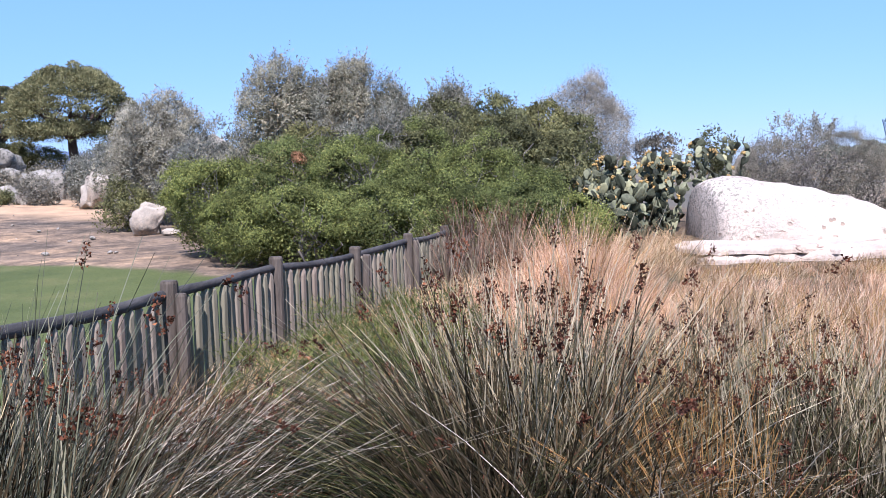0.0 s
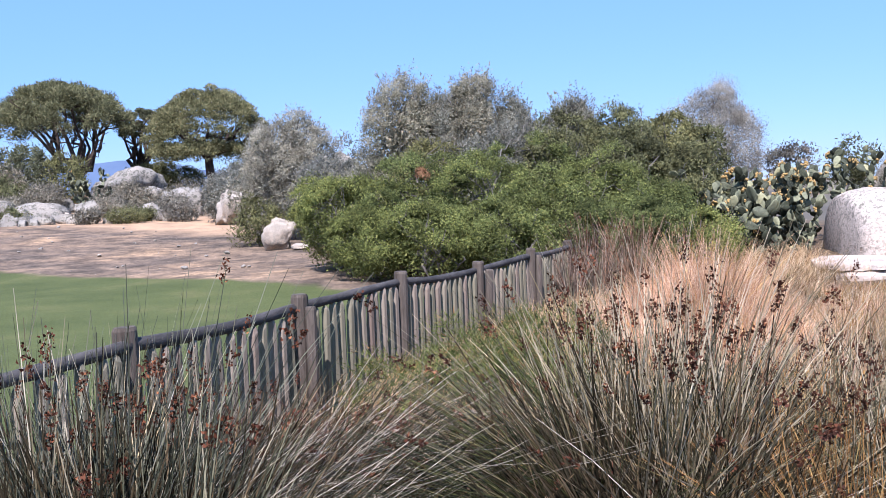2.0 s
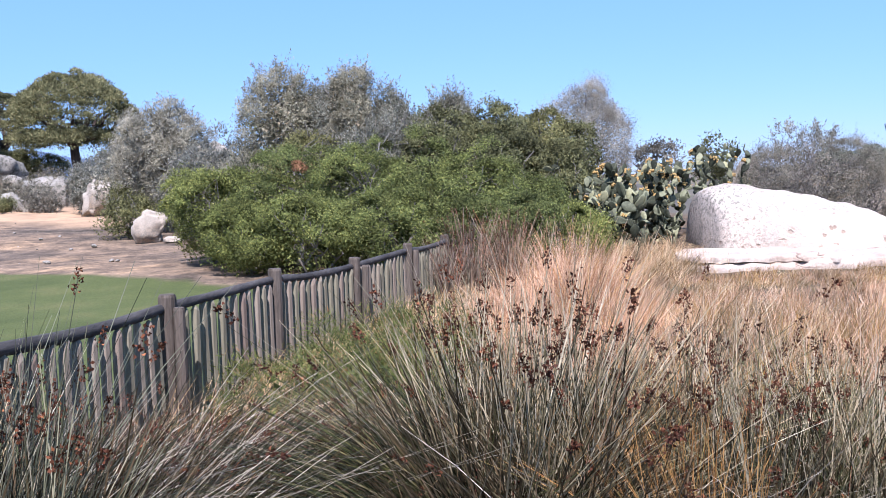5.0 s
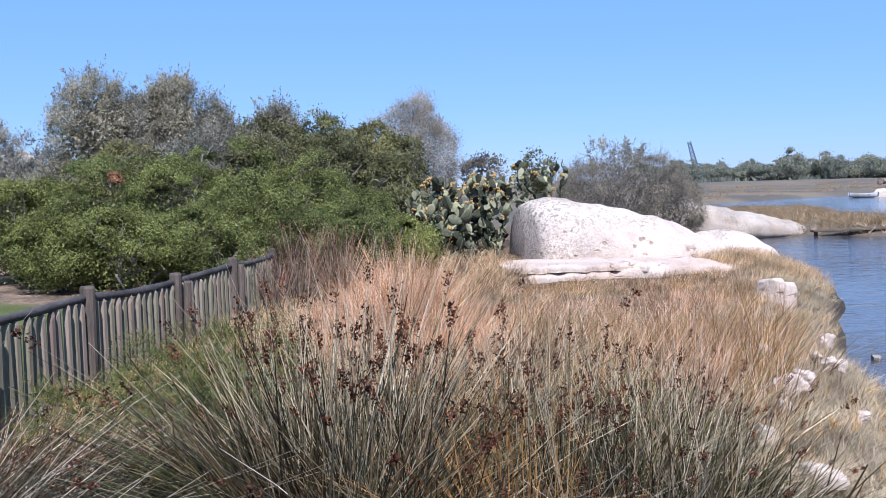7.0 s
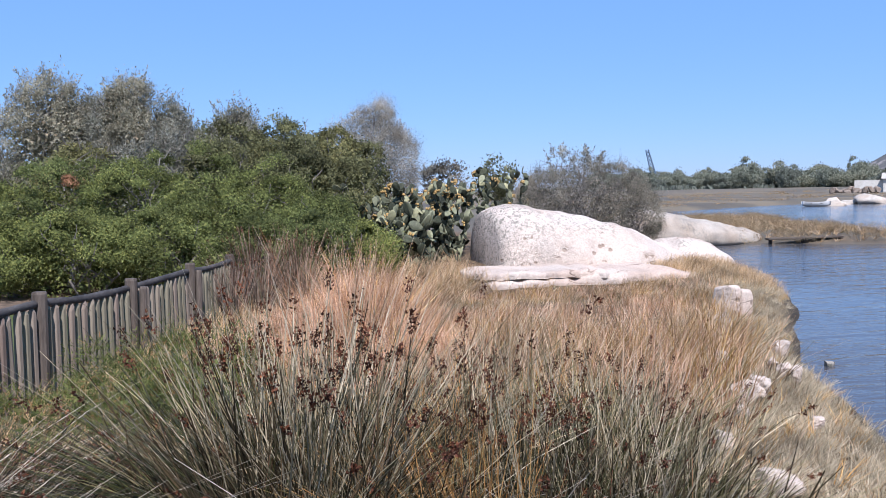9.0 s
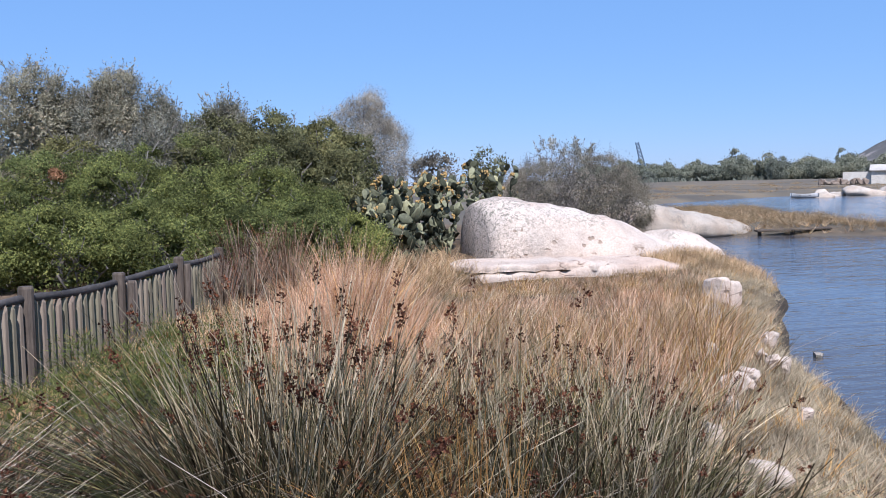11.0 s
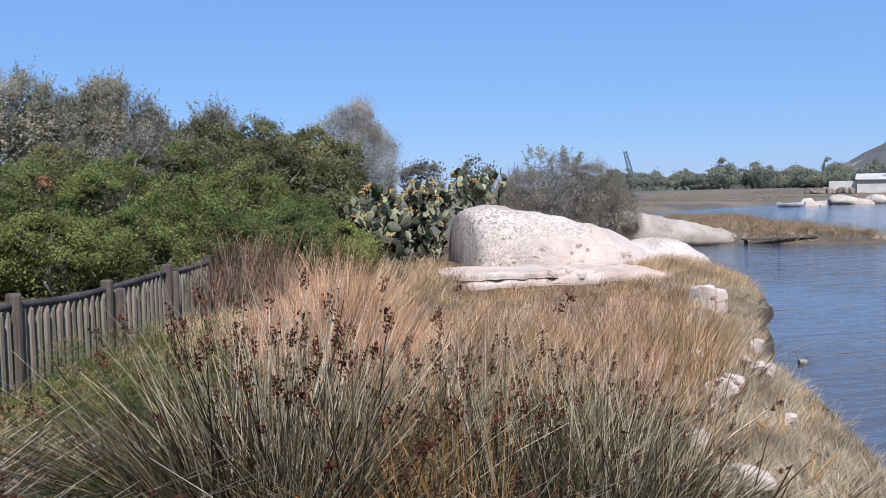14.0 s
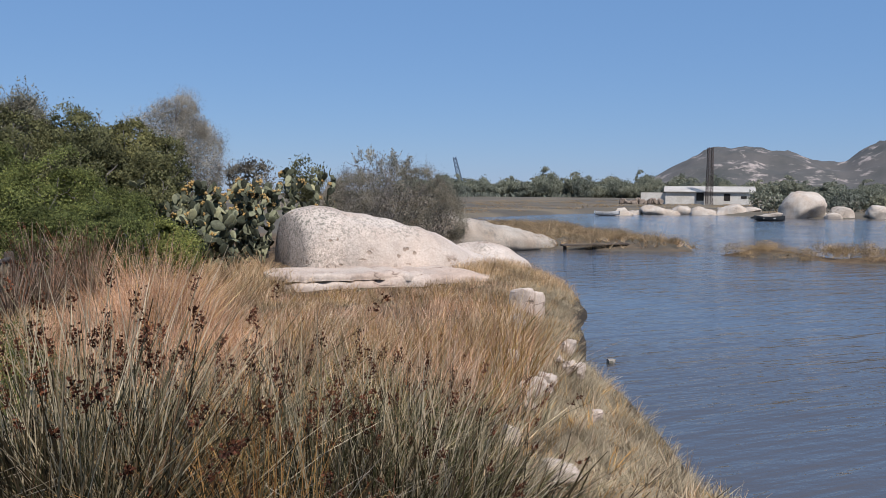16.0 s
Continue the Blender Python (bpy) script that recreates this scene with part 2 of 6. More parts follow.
M_RUSH_UP = leafy("grey_green_rush_stem", [(0.0, (0.03, 0.034, 0.022)), (0.5, (0.10, 0.106, 0.066)), (0.85, (0.24, 0.235, 0.16)), (1.0, (0.5, 0.45, 0.35))], 0.5, 0.2, 0.25)
M_RUSH_DUN = leafy("dun_rush_stem", [(0, (0.026, 0.027, 0.011)), (0.25, (0.1, 0.092, 0.04)), (0.48, (0.29, 0.24, 0.128)), (0.74, (0.58, 0.47, 0.3)), (1, (0.76, 0.65, 0.45))], 0.5, 0.24, 0.3)
M_GOLD = leafy("golden_straw", [(0.0, (0.189, 0.0893, 0.0252)), (0.4, (0.483, 0.263, 0.0788)), (0.75, (0.704, 0.441, 0.163)), (1.0, (0.861, 0.64, 0.336))], 0.6, 0.25)
M_SALT = leafy("saltbush_twig", [(0.0, (0.413, 0.333, 0.21)), (0.5, (0.525, 0.427, 0.278)), (1.0, (0.625, 0.521, 0.352))], 0.7, 0.15)
M_MARSH = leafy("marsh_scrub", [(0.0, (0.218, 0.154, 0.0893)), (0.5, (0.333, 0.242, 0.142)), (1.0, (0.425, 0.319, 0.194))], 0.7, 0.15)
M_FENNEL = leafy("feathery_green", [(0.0, (0.07, 0.085, 0.024)), (0.6, (0.165, 0.195, 0.058)), (0.85, (0.26, 0.25, 0.10)), (1.0, (0.36, 0.18, 0.08))], 0.6, 0.3)


def pad_skin():
    m, nt, bsdf, out = nodes_of("cactus_pad_skin")
    o = nt.nodes.new("ShaderNodeObjectInfo")
    c = ramp(nt, o.outputs["Random"], [(0.0, (0.022, 0.026, 0.016)), (0.35, (0.065, 0.073, 0.045)), (0.65, (0.145, 0.155, 0.096)), (0.9, (0.27, 0.278, 0.172)), (1.0, (0.42, 0.40, 0.22))])
    c = mixed(nt, 1.0, c, ramp(nt, noise_at(nt, 4.0, 4.0), [(0.3, 0.65), (0.7, 1.25)]), "MULTIPLY")
    spots = noise_at(nt, 30.0, 1.0)
    c = mixed(nt, ramp(nt, spots, [(0.66, 0.0), (0.72, 0.5)]), c, (0.3, 0.26, 0.17))
    nt.links.new(c, bsdf.inputs["Base Color"])
    bsdf.inputs["Roughness"].default_value = 0.7
    bsdf.inputs["Specular IOR Level"].default_value = 0.2
    return m


M_PAD = pad_skin()
M_FRUIT = grainy("prickly_fruit", (0.4, 0.24, 0.08), (0.55, 0.385, 0.15), 8.0, 0.55, 0.2, 0.005)
M_WHITE = grainy("limewashed_wall", (0.62, 0.58, 0.50), (0.74, 0.71, 0.65), 0.6, 0.9, 0.1)
M_ROOF = grainy("pale_sheet_roof", (0.46, 0.43, 0.38), (0.60, 0.57, 0.52), 0.4, 0.7, 0.1)
M_DARK = grainy("dark_opening", (0.02, 0.018, 0.016), (0.05, 0.045, 0.04), 2.0)
M_STEEL = grainy("rusty_steel", (0.06, 0.05, 0.05), (0.12, 0.09, 0.08), 2.0, 0.7)
M_CRANE = grainy("blue_steel", (0.16, 0.24, 0.34), (0.22, 0.30, 0.40), 0.5, 0.6, 0.1)
M_BOATWHITE = grainy("boat_white_paint", (0.66, 0.66, 0.64), (0.78, 0.78, 0.76), 2.0, 0.5, 0.1)
M_BOATDARK = grainy("boat_dark_paint", (0.03, 0.04, 0.045), (0.06, 0.065, 0.07), 2.0, 0.5, 0.1)
M_PLANK = grainy("wet_plank", (0.07, 0.055, 0.045), (0.15, 0.12, 0.09), 2.0, 0.8)
M_RUIN = grainy("ruin_stone", (0.24, 0.185, 0.145), (0.33, 0.27, 0.215), 1.0, 0.9)


def water_surface():
    m, nt, bsdf, out = nodes_of("lagoon_water")
    shallow = noise_at(nt, 0.05, 3.0)
    nt.links.new(ramp(nt, shallow, [(0.3, (0.075, 0.076, 0.083)), (0.7, (0.10, 0.098, 0.105))]), bsdf.inputs["Base Color"])
    bsdf.inputs["Roughness"].default_value = 0.08
    bsdf.inputs["IOR"].default_value = 1.33
    w1 = noise_at(nt, 1.3, 3.0, 0.55, stretch=(0.4, 1.7, 1.0))
    w2 = noise_at(nt, 7.0, 3.0, 0.6, stretch=(0.6, 1.4, 1.0))
    calm = ramp(nt, noise_at(nt, 0.12, 2.0), [(0.35, 0.35), (0.65, 1.0)])
    h = mixed(nt, 1.0, mixed(nt, 0.14, w1, w2), calm, "MULTIPLY")
    bumped(nt, bsdf, h, 0.8, 0.16)
    return m


M_WATER = water_surface()


def ground_cover():
    """Lawn, bare sand and dry litter, told apart by the sheet's own weights; mud below the water line."""
    m, nt, bsdf, out = nodes_of("ground_cover")

    def weight(name, wobble, lo, hi):
        a = nt.nodes.new("ShaderNodeAttribute")
        a.attribute_name = name
        n = noise_at(nt, wobble, 5.0, 0.65)
        s = nt.nodes.new("ShaderNodeMath")
        s.operation = "MULTIPLY_ADD"
        nt.links.new(n, s.inputs[0])
        s.inputs[1].default_value = 0.5
        nt.links.new(a.outputs["Fac"], s.inputs[2])
        return ramp(nt, s.outputs[0], [(lo, 0.0), (hi, 1.0)])

    litter = ramp(nt, noise_at(nt, 2.2, 6.0, 0.7), [(0.3, (0.055, 0.038, 0.024)), (0.5, (0.13, 0.09, 0.055)), (0.72, (0.26, 0.19, 0.12))])
    straw = noise_at(nt, 26.0, 4.0, 0.7)
    litter = mixed(nt, 1.0, litter, ramp(nt, straw, [(0.3, 0.55), (0.7, 1.35)]), "MULTIPLY")
    lawn = ramp(nt, noise_at(nt, 0.5, 6.0, 0.65), [(0.3, (0.065, 0.084, 0.027)), (0.55, (0.10, 0.118, 0.04)), (0.75, (0.16, 0.152, 0.062))])
    lawn = mixed(nt, 1.0, lawn, ramp(nt, noise_at(nt, 30.0, 4.0, 0.75), [(0.3, 0.7), (0.7, 1.25)]), "MULTIPLY")
    sand = ramp(nt, noise_at(nt, 0.35, 6.0, 0.7), [(0.3, (0.085, 0.07, 0.055)), (0.43, (0.155, 0.118, 0.088)), (0.56, (0.24, 0.17, 0.115)), (0.7, (0.43, 0.285, 0.165))])
    sand = mixed(nt, 1.0, sand, ramp(nt, noise_at(nt, 1.4, 5.0, 0.7), [(0.35, 0.62), (0.62, 1.3)]), "MULTIPLY")
    sand = mixed(nt, 1.0, sand, ramp(nt, noise_at(nt, 9.0, 5.0, 0.75), [(0.3, 0.6), (0.65, 1.25)]), "MULTIPLY")
    mud = ramp(nt, noise_at(nt, 0.09, 6.0, 0.6, stretch=(1.0, 0.35, 1.0)), [(0.35, (0.10, 0.09, 0.075)), (0.5, (0.15, 0.13, 0.098)), (0.65, (0.215, 0.175, 0.12))])
    c = mixed(nt, weight("mud", 0.3, 0.65, 0.85), litter, mud)
    c = mixed(nt, weight("sand", 0.5, 0.65, 0.85), c, sand)
    ochre = ramp(nt, noise_at(nt, 0.8, 5.0, 0.65), [(0.3, (0.30, 0.205, 0.13)), (0.6, (0.54, 0.36, 0.22))])
    c = mixed(nt, weight("ochre", 0.45, 0.6, 0.9), c, ochre)
    c = mixed(nt, weight("wet", 3.0, 0.6, 0.95), c, ramp(nt, noise_at(nt, 1.5, 4.0), [(0.3, (0.035, 0.028, 0.02)), (0.7, (0.075, 0.06, 0.042))]))
    c = mixed(nt, weight("lawn", 1.6, 0.6, 0.9), c, lawn)
    nt.links.new(c, bsdf.inputs["Base Color"])
    bsdf.inputs["Roughness"].default_value = 0.95
    bsdf.inputs["Specular IOR Level"].default_value = 0.15
    bumped(nt, bsdf, mixed(nt, 0.5, straw, noise_at(nt, 5.0, 6.0, 0.7)), 0.5, 0.04)
    return m


M_GROUND = ground_cover()

# ---- mesh helpers ----


def mesh_of(name, V, F, mat, smooth=False):
    me = bpy.data.meshes.new(name)
    V = np.asarray(V, np.float32)
    if isinstance(F, np.ndarray):
        n, k = F.shape
        me.vertices.add(len(V))
        me.vertices.foreach_set("co", V.ravel())
        me.loops.add(n * k)
        me.loops.foreach_set("vertex_index", F.astype(np.int32).ravel())
        me.polygons.add(n)
        me.polygons.foreach_set("loop_start", np.arange(0, n * k, k, dtype=np.int32))
    else:
        me.from_pydata(V.tolist(), [], F)
    me.update(calc_edges=True)
    if smooth:
        me.polygons.foreach_set("use_smooth", np.ones(len(me.polygons), bool))
    me.materials.append(mat)
    return me


def put_part(name, me, parent, label="", m=None):
    ob = new(name, me)
    ob.parent = parent
    if m is not None:
        ob.matrix_basis = m
    if label:
        tagged(ob, label)
    return ob


def thing(name, label, category, at=(0, 0, 0), turn=0.0, size=1.0, group="", kind=""):
    e = new(name)
    e.empty_display_size = 0.2
    e.matrix_basis = pose(*at, 0, 0, turn) @ Matrix.Diagonal((size, size, size, 1) if isinstance(size, (int, float)) else (*size, 1))
    return tagged(e, label, category, group, kind)


def unit(a):
    return a / np.maximum(np.linalg.norm(a, axis=-1, keepdims=True), 1e-9)


def leaves(C, D, L, Wd, rng, fold=0.18, facing=None, single=False):
    """One folded diamond, or one pointed blade, per leaf: at C, along D, of length L and width Wd."""
    n = len(C)
    D = unit(D)
    side = unit(np.cross(D, unit(rng.normal(size=(n, 3))) if facing is None else facing))
    up = np.cross(side, D)
    L, Wd = np.broadcast_to(L, n)[:, None], np.broadcast_to(Wd, n)[:, None]
    if single:
        V = np.stack([C + side * Wd / 2, C + D * L + up * L * fold, C - side * Wd / 2], 1).reshape(-1, 3)
        return V, np.arange(n * 3).reshape(n, 3)
    mid = C + D * L * 0.45 + up * L * fold
    V = np.stack([C, mid + side * Wd / 2, C + D * L, mid - side * Wd / 2], 1).reshape(-1, 3)
    F = np.arange(n * 4).reshape(n, 4)
    return V, F


def blades(B, D, bend, L, w, K, rng):
    """Curved tapering strips from B, setting out along D and bending by the vector bend."""
    n = len(B)
    s = np.linspace(0, 1, K + 1)[None, :, None]
    L = np.broadcast_to(L, n)[:, None, None]
    P = B[:, None] + unit(D)[:, None] * L * s + bend[:, None] * L * s * s
    side = unit(np.cross(unit(D), unit(rng.normal(size=(n, 3)))))[:, None]
    half = np.broadcast_to(w, n)[:, None, None] / 2 * (1 - 0.75 * s)
    V = np.stack([P - side * half, P + side * half], 2).reshape(-1, 3)
    k = np.arange(K)[None] * 2 + np.arange(n)[:, None] * 2 * (K + 1)
    F = np.stack([k, k + 1, k + 3, k + 2], -1).reshape(-1, 4)
    return V, F, P


def joined(*pairs):
    Vs, Fs, o = [], [], 0
    for V, F in pairs:
        Vs.append(V)
        Fs.append(F + o)
        o += len(V)
    return np.concatenate(Vs), np.concatenate(Fs)


def tube(points, radii, sides=7):
    """A tapering round limb through the points, as quads, closed at its tip by shrinking."""
    P = np.asarray(points, float)
    T = unit(np.gradient(P, axis=0))
    ref = np.array([0.31, 0.17, 0.93]) if abs(T[0] @ np.array([0.31, 0.17, 0.93])) < 0.9 else np.array([1.0, 0, 0])
    A = unit(np.cross(T, ref))
    Bn = np.cross(T, A)
    a = np.linspace(0, 2 * np.pi, sides, endpoint=False)
    R = np.asarray(radii, float)[:, None, None]
    V = P[:, None] + R * (np.cos(a)[None, :, None] * A[:, None] + np.sin(a)[None, :, None] * Bn[:, None])
    i, j = np.meshgrid(np.arange(len(P) - 1), np.arange(sides), indexing="ij")
    F = np.stack([i * sides + j, i * sides + (j + 1) % sides, (i + 1) * sides + (j + 1) % sides, (i + 1) * sides + j], -1).reshape(-1, 4)
    return V.reshape(-1, 3), F


def limb(a, b, r0, r1, rng, wob=0.08, n=6, sides=6, sag=0.0):
    a, b = np.asarray(a, float), np.asarray(b, float)
    s = np.linspace(0, 1, n)[:, None]
    ln = np.linalg.norm(b - a)
    P = a + (b - a) * s + rng.normal(size=(n, 3)) * ln * wob * np.sin(np.pi * s) - np.array([0, 0, 1]) * sag * ln * s * (1 - s) * 4
    return tube(P, np.linspace(r0, r1, n), sides)


def bm_mesh(name, bm, mat, smooth=False):
    me = bpy.data.meshes.new(name)
    bm.normal_update()
    bm.to_mesh(me)
    bm.free()
    if smooth:
        for p in me.polygons:
            p.use_smooth = True
    me.materials.append(mat)
    return me


def box_bm(bm, x0, x1, y0, y1, z0, z1, bevel=0.0):
    r = bmesh.ops.create_cube(bm, size=1.0, matrix=Matrix.Translation(((x0 + x1) / 2, (y0 + y1) / 2, (z0 + z1) / 2)) @ Matrix.Diagonal((x1 - x0, y1 - y0, z1 - z0, 1)))
    if bevel:
        es = list({e for v in r["verts"] for e in v.link_edges})
        bmesh.ops.bevel(bm, geom=es, offset=bevel, segments=1, affect="EDGES")
    return bm

# ---- the land ----
SHORE = [(3.2, -60), (3.4, -4), (3.6, 0), (3.9, 2.5), (4.29, 4.28), (4.83, 5.34), (5.53, 6.98), (6.0, 8.17), (7.3, 10.2), (8.5, 11.9), (9.6, 13.4),
         (10.2, 14.8), (10.0, 16.2), (10.8, 17.6), (11.6, 19.5), (11.8, 22), (13, 26), (14.5, 27.3), (18.6, 27.4), (20, 25.8), (22.4, 24.1),
         (23.0, 25.5), (24, 29), (26, 36), (29.5, 43), (24, 45.5), (19, 50), (28, 62), (37, 68), (55, 80), (68, 79), (69, 72), (67, 62),
         (68.5, 58), (72, 55), (80, 45), (130, 30), (400, -50), (4500, -400), (4500, 4500), (-4500, 4500), (-4500, -4500), (3.2, -4500)]
ISLET = [(21.7, 22.6), (22.6, 23.1), (24.2, 20.2), (26.5, 15.5), (29, 10), (27.4, 9.5), (25.0, 14.5), (23.4, 18)]
LAWN = [(-2.5, -12), (-2.62, 2.5), (-2.2, 4.4), (-1.9, 6.3), (-1.45, 8), (-0.9, 9.7), (-0.5, 11), (-1.8, 13.3), (-4.4, 15.0), (-8.6, 17.6), (-14.2, 20.0), (-40, 29), (-70, -12)]
SAND = [(-1.8, 13.3), (-4.4, 14.6), (-8.6, 17.4), (-14.2, 19.8), (-40, 28.6), (-60, 40), (-40, 46), (-24, 43), (-17.5, 42), (-13, 36), (-9, 30), (-8, 26), (-5, 18)]

OCHRE = [(-27, 35.5), (-21, 33.5), (-14.5, 30), (-10, 28.3), (-9.6, 30), (-13, 35), (-17, 41), (-22, 42.5), (-30, 41)]


def inside(poly, X, Y):
    """Signed distance to a polygon's edge, positive inside."""
    P = np.array(poly, float)
    d2 = np.full(X.shape, 1e18)
    inn = np.zeros(X.shape, bool)
    for (ax, ay), (bx, by) in zip(P, np.roll(P, -1, 0)):
        ex, ey = bx - ax, by - ay
        t = np.clip(((X - ax) * ex + (Y - ay) * ey) / (ex * ex + ey * ey), 0, 1)
        d2 = np.minimum(d2, (X - ax - t * ex) ** 2 + (Y - ay - t * ey) ** 2)
        if ay != by:
            inn ^= ((ay > Y) != (by > Y)) & (X < ex * (Y - ay) / (by - ay) + ax)
    return np.where(inn, 1, -1) * np.sqrt(d2)


def ease(a, b, x):
    t = np.clip((x - a) / (b - a), 0, 1)
    return t * t * (3 - 2 * t)


def waves(X, Y, f, seed):
    """A cheap smooth unevenness out of a few crossing waves."""
    r = np.random.default_rng(seed)
    out = np.zeros(np.shape(X))
    for _ in range(7):
        a, k, p = r.uniform(0, 6.28), f * r.uniform(0.6, 1.9), r.uniform(0, 6.28)
        out = out + np.sin((X * math.cos(a) + Y * math.sin(a)) * k + p)
    return out / 7


def height(X, Y):
    X, Y = np.asarray(X, float), np.asarray(Y, float)
    sd = np.maximum(inside(SHORE, X, Y), inside(ISLET, X, Y))
    sd = sd + 0.18 * waves(X, Y, 2.2, 3)
    R = np.hypot(X, Y)
    z = np.where(sd > 0, 0.34 * (1 - np.exp(-np.maximum(sd, 0) / 0.55)), np.maximum(sd * 0.22, -0.9))
    near = ease(0, 1.2, sd)
    left = ease(0, 12, -X) * ease(8, 20, R)
    z = z + near * left * (ease(19, 44, R) * 0.95 + ease(44, 62, R) * 1.5)
    z = z + near * ease(14, 19, R) * (1 - ease(20, 30, X)) * (1 - left) * (1 - ease(24, 34, R)) * 0.25
    z = z + near * ease(85, 380, R) * ease(20, 60, X + 0.2 * Y) * 0.8 * (1 - left)
    z = z + 0.4 * ease(1.5, 2.3, Y) * (1 - ease(3.5, 5.2, Y)) * ease(-2.2, -1.6, X) * (1 - ease(1.5, 2.6, X))
    z = z + near * (0.035 * waves(X, Y, 1.7, 5) + 0.012 * waves(X, Y, 6.0, 6)) * (1 - 0.7 * ease(0, 0.6, inside(LAWN, X, Y)))
    return z


def hz(x, y):
    return float(height(np.array([x]), np.array([y]))[0])


def build_ground():
    rad = np.concatenate([[0.0], np.geomspace(0.35, 4300, 200)])
    ang = np.concatenate([np.linspace(-75, 60, 240), np.linspace(60, 285, 52)[1:-1]])
    ang = np.radians(90 + ang)
    n, k = len(ang), len(rad) - 1
    Rr, A = np.meshgrid(rad[1:], ang, indexing="ij")
    X, Y = (Rr * np.cos(A)).ravel(), (Rr * np.sin(A)).ravel()
    X, Y = np.concatenate([X, [0.0]]), np.concatenate([Y, [0.0]])
    Z = height(X, Y)
    i, j = np.meshgrid(np.arange(k - 1), np.arange(n), indexing="ij")
    F = np.stack([i * n + j, (i + 1) * n + j, (i + 1) * n + (j + 1) % n, i * n + (j + 1) % n], -1).reshape(-1, 4)
    cap = [(n * k, a, (a + 1) % n) for a in range(n)]
    me = mesh_of("ground", np.stack([X, Y, Z], -1), F.tolist() + cap, M_GROUND, True)
    Rall = np.hypot(X, Y)
    for name, wgt in (("lawn", np.clip(0.5 + inside(LAWN, X, Y) * 0.8, 0, 1)),
                      ("sand", np.clip(0.5 + inside(SAND, X, Y) * 0.35, 0, 1) * np.where(X < 2, 1, 0)),
                      ("ochre", np.clip(0.42 + inside(OCHRE, X, Y) * 0.16, 0, 0.75)),
                      ("wet", np.where(Rall < 24, 1 - ease(0.03, 0.15, Z), 0)),
                      ("mud", np.clip(np.maximum(ease(26, 40, Rall) * ease(3, 14, X), 1 - ease(-0.1, 0.1, Z)), 0, 1) * (1 - ease(300, 500, Rall)))):
        a = me.attributes.new(name, "FLOAT", "POINT")
        a.data.foreach_set("value", wgt.astype(np.float32))
    tagged(new("ground", me), "dry grassy ground with mown lawn, bare sand and muddy shore", "ground", kind="structure")


build_ground()
WV = [(-60, -4200, 0), (4400, -4200, 0), (4400, 3000, 0), (-60, 3000, 0)]
tagged(new("water", mesh_of("water", WV, [(0, 1, 2, 3)], M_WATER)), "rippled blue-grey lagoon water", "water", kind="structure")


# ---- distant hills ----
def hill_mat():
    m, nt, bsdf, out = nodes_of("far_hill")
    big = noise_at(nt, 0.012, 6.0, 0.65)
    c = ramp(nt, big, [(0.35, (0.07, 0.074, 0.07)), (0.6, (0.105, 0.10, 0.094))])
    rocky = ramp(nt, noise_at(nt, 0.02, 7.0, 0.7), [(0.55, 0.0), (0.64, 1.0)])
    c = mixed(nt, rocky, c, (0.29, 0.25, 0.225))
    nt.links.new(c, bsdf.inputs["Base Color"])
    bsdf.inputs["Roughness"].default_value = 1.0
    return m


# blue distance haze is put into the hill's base colour
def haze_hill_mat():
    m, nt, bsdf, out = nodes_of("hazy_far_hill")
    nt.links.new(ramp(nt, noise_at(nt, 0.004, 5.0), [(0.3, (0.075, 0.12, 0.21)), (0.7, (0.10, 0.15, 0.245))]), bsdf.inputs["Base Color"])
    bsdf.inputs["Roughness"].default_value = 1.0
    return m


M_HILL, M_HAZE = hill_mat(), haze_hill_mat()


def hill(name, label, centre, across, deep, line, seed, mat, rough=0.16):
    """A ridge whose crest follows line: (place along it from -1 to 1, height)."""
    nx, ny = 160, 40
    U, Vv = np.meshgrid(np.linspace(-1, 1, nx), np.linspace(-1, 1, ny), indexing="ij")
    P = np.array(line)
    H = np.interp(U[:, 0], P[:, 0], P[:, 1])
    H = np.convolve(np.pad(H, 3, mode="edge"), np.ones(7) / 7, "valid")
    H = H[:, None] * np.clip(1 - np.abs(Vv) ** 1.4, 0, 1)
    out = np.zeros_like(U)
    for i in range(nx):
        for j in range(ny):
            out[i, j] = noise.fractal(Vector((U[i, j] * across / deep * 5, Vv[i, j] * 5, seed)), 1.0, 2.1, 6)
    H = H * (1 + rough * out) - 8
    to = Vector(centre)
    f = Vector((to.x, to.y, 0)).normalized()
    s = Vector((f.y, -f.x, 0))
    X = U * across * s.x + Vv * deep * f.x
    Y = U * across * s.y + Vv * deep * f.y
    i, j = np.meshgrid(np.arange(nx - 1), np.arange(ny - 1), indexing="ij")
    F = np.stack([i * ny + j, (i + 1) * ny + j, (i + 1) * ny + j + 1, i * ny + j + 1], -1).reshape(-1, 4)
    ob = new(name, mesh_of(name, np.stack([X, Y, H], -1).reshape(-1, 3), F, mat, True))
    ob.matrix_basis = Matrix.Translation((to.x, to.y, 0))
    return tagged(ob, label, "hill", kind="structure")


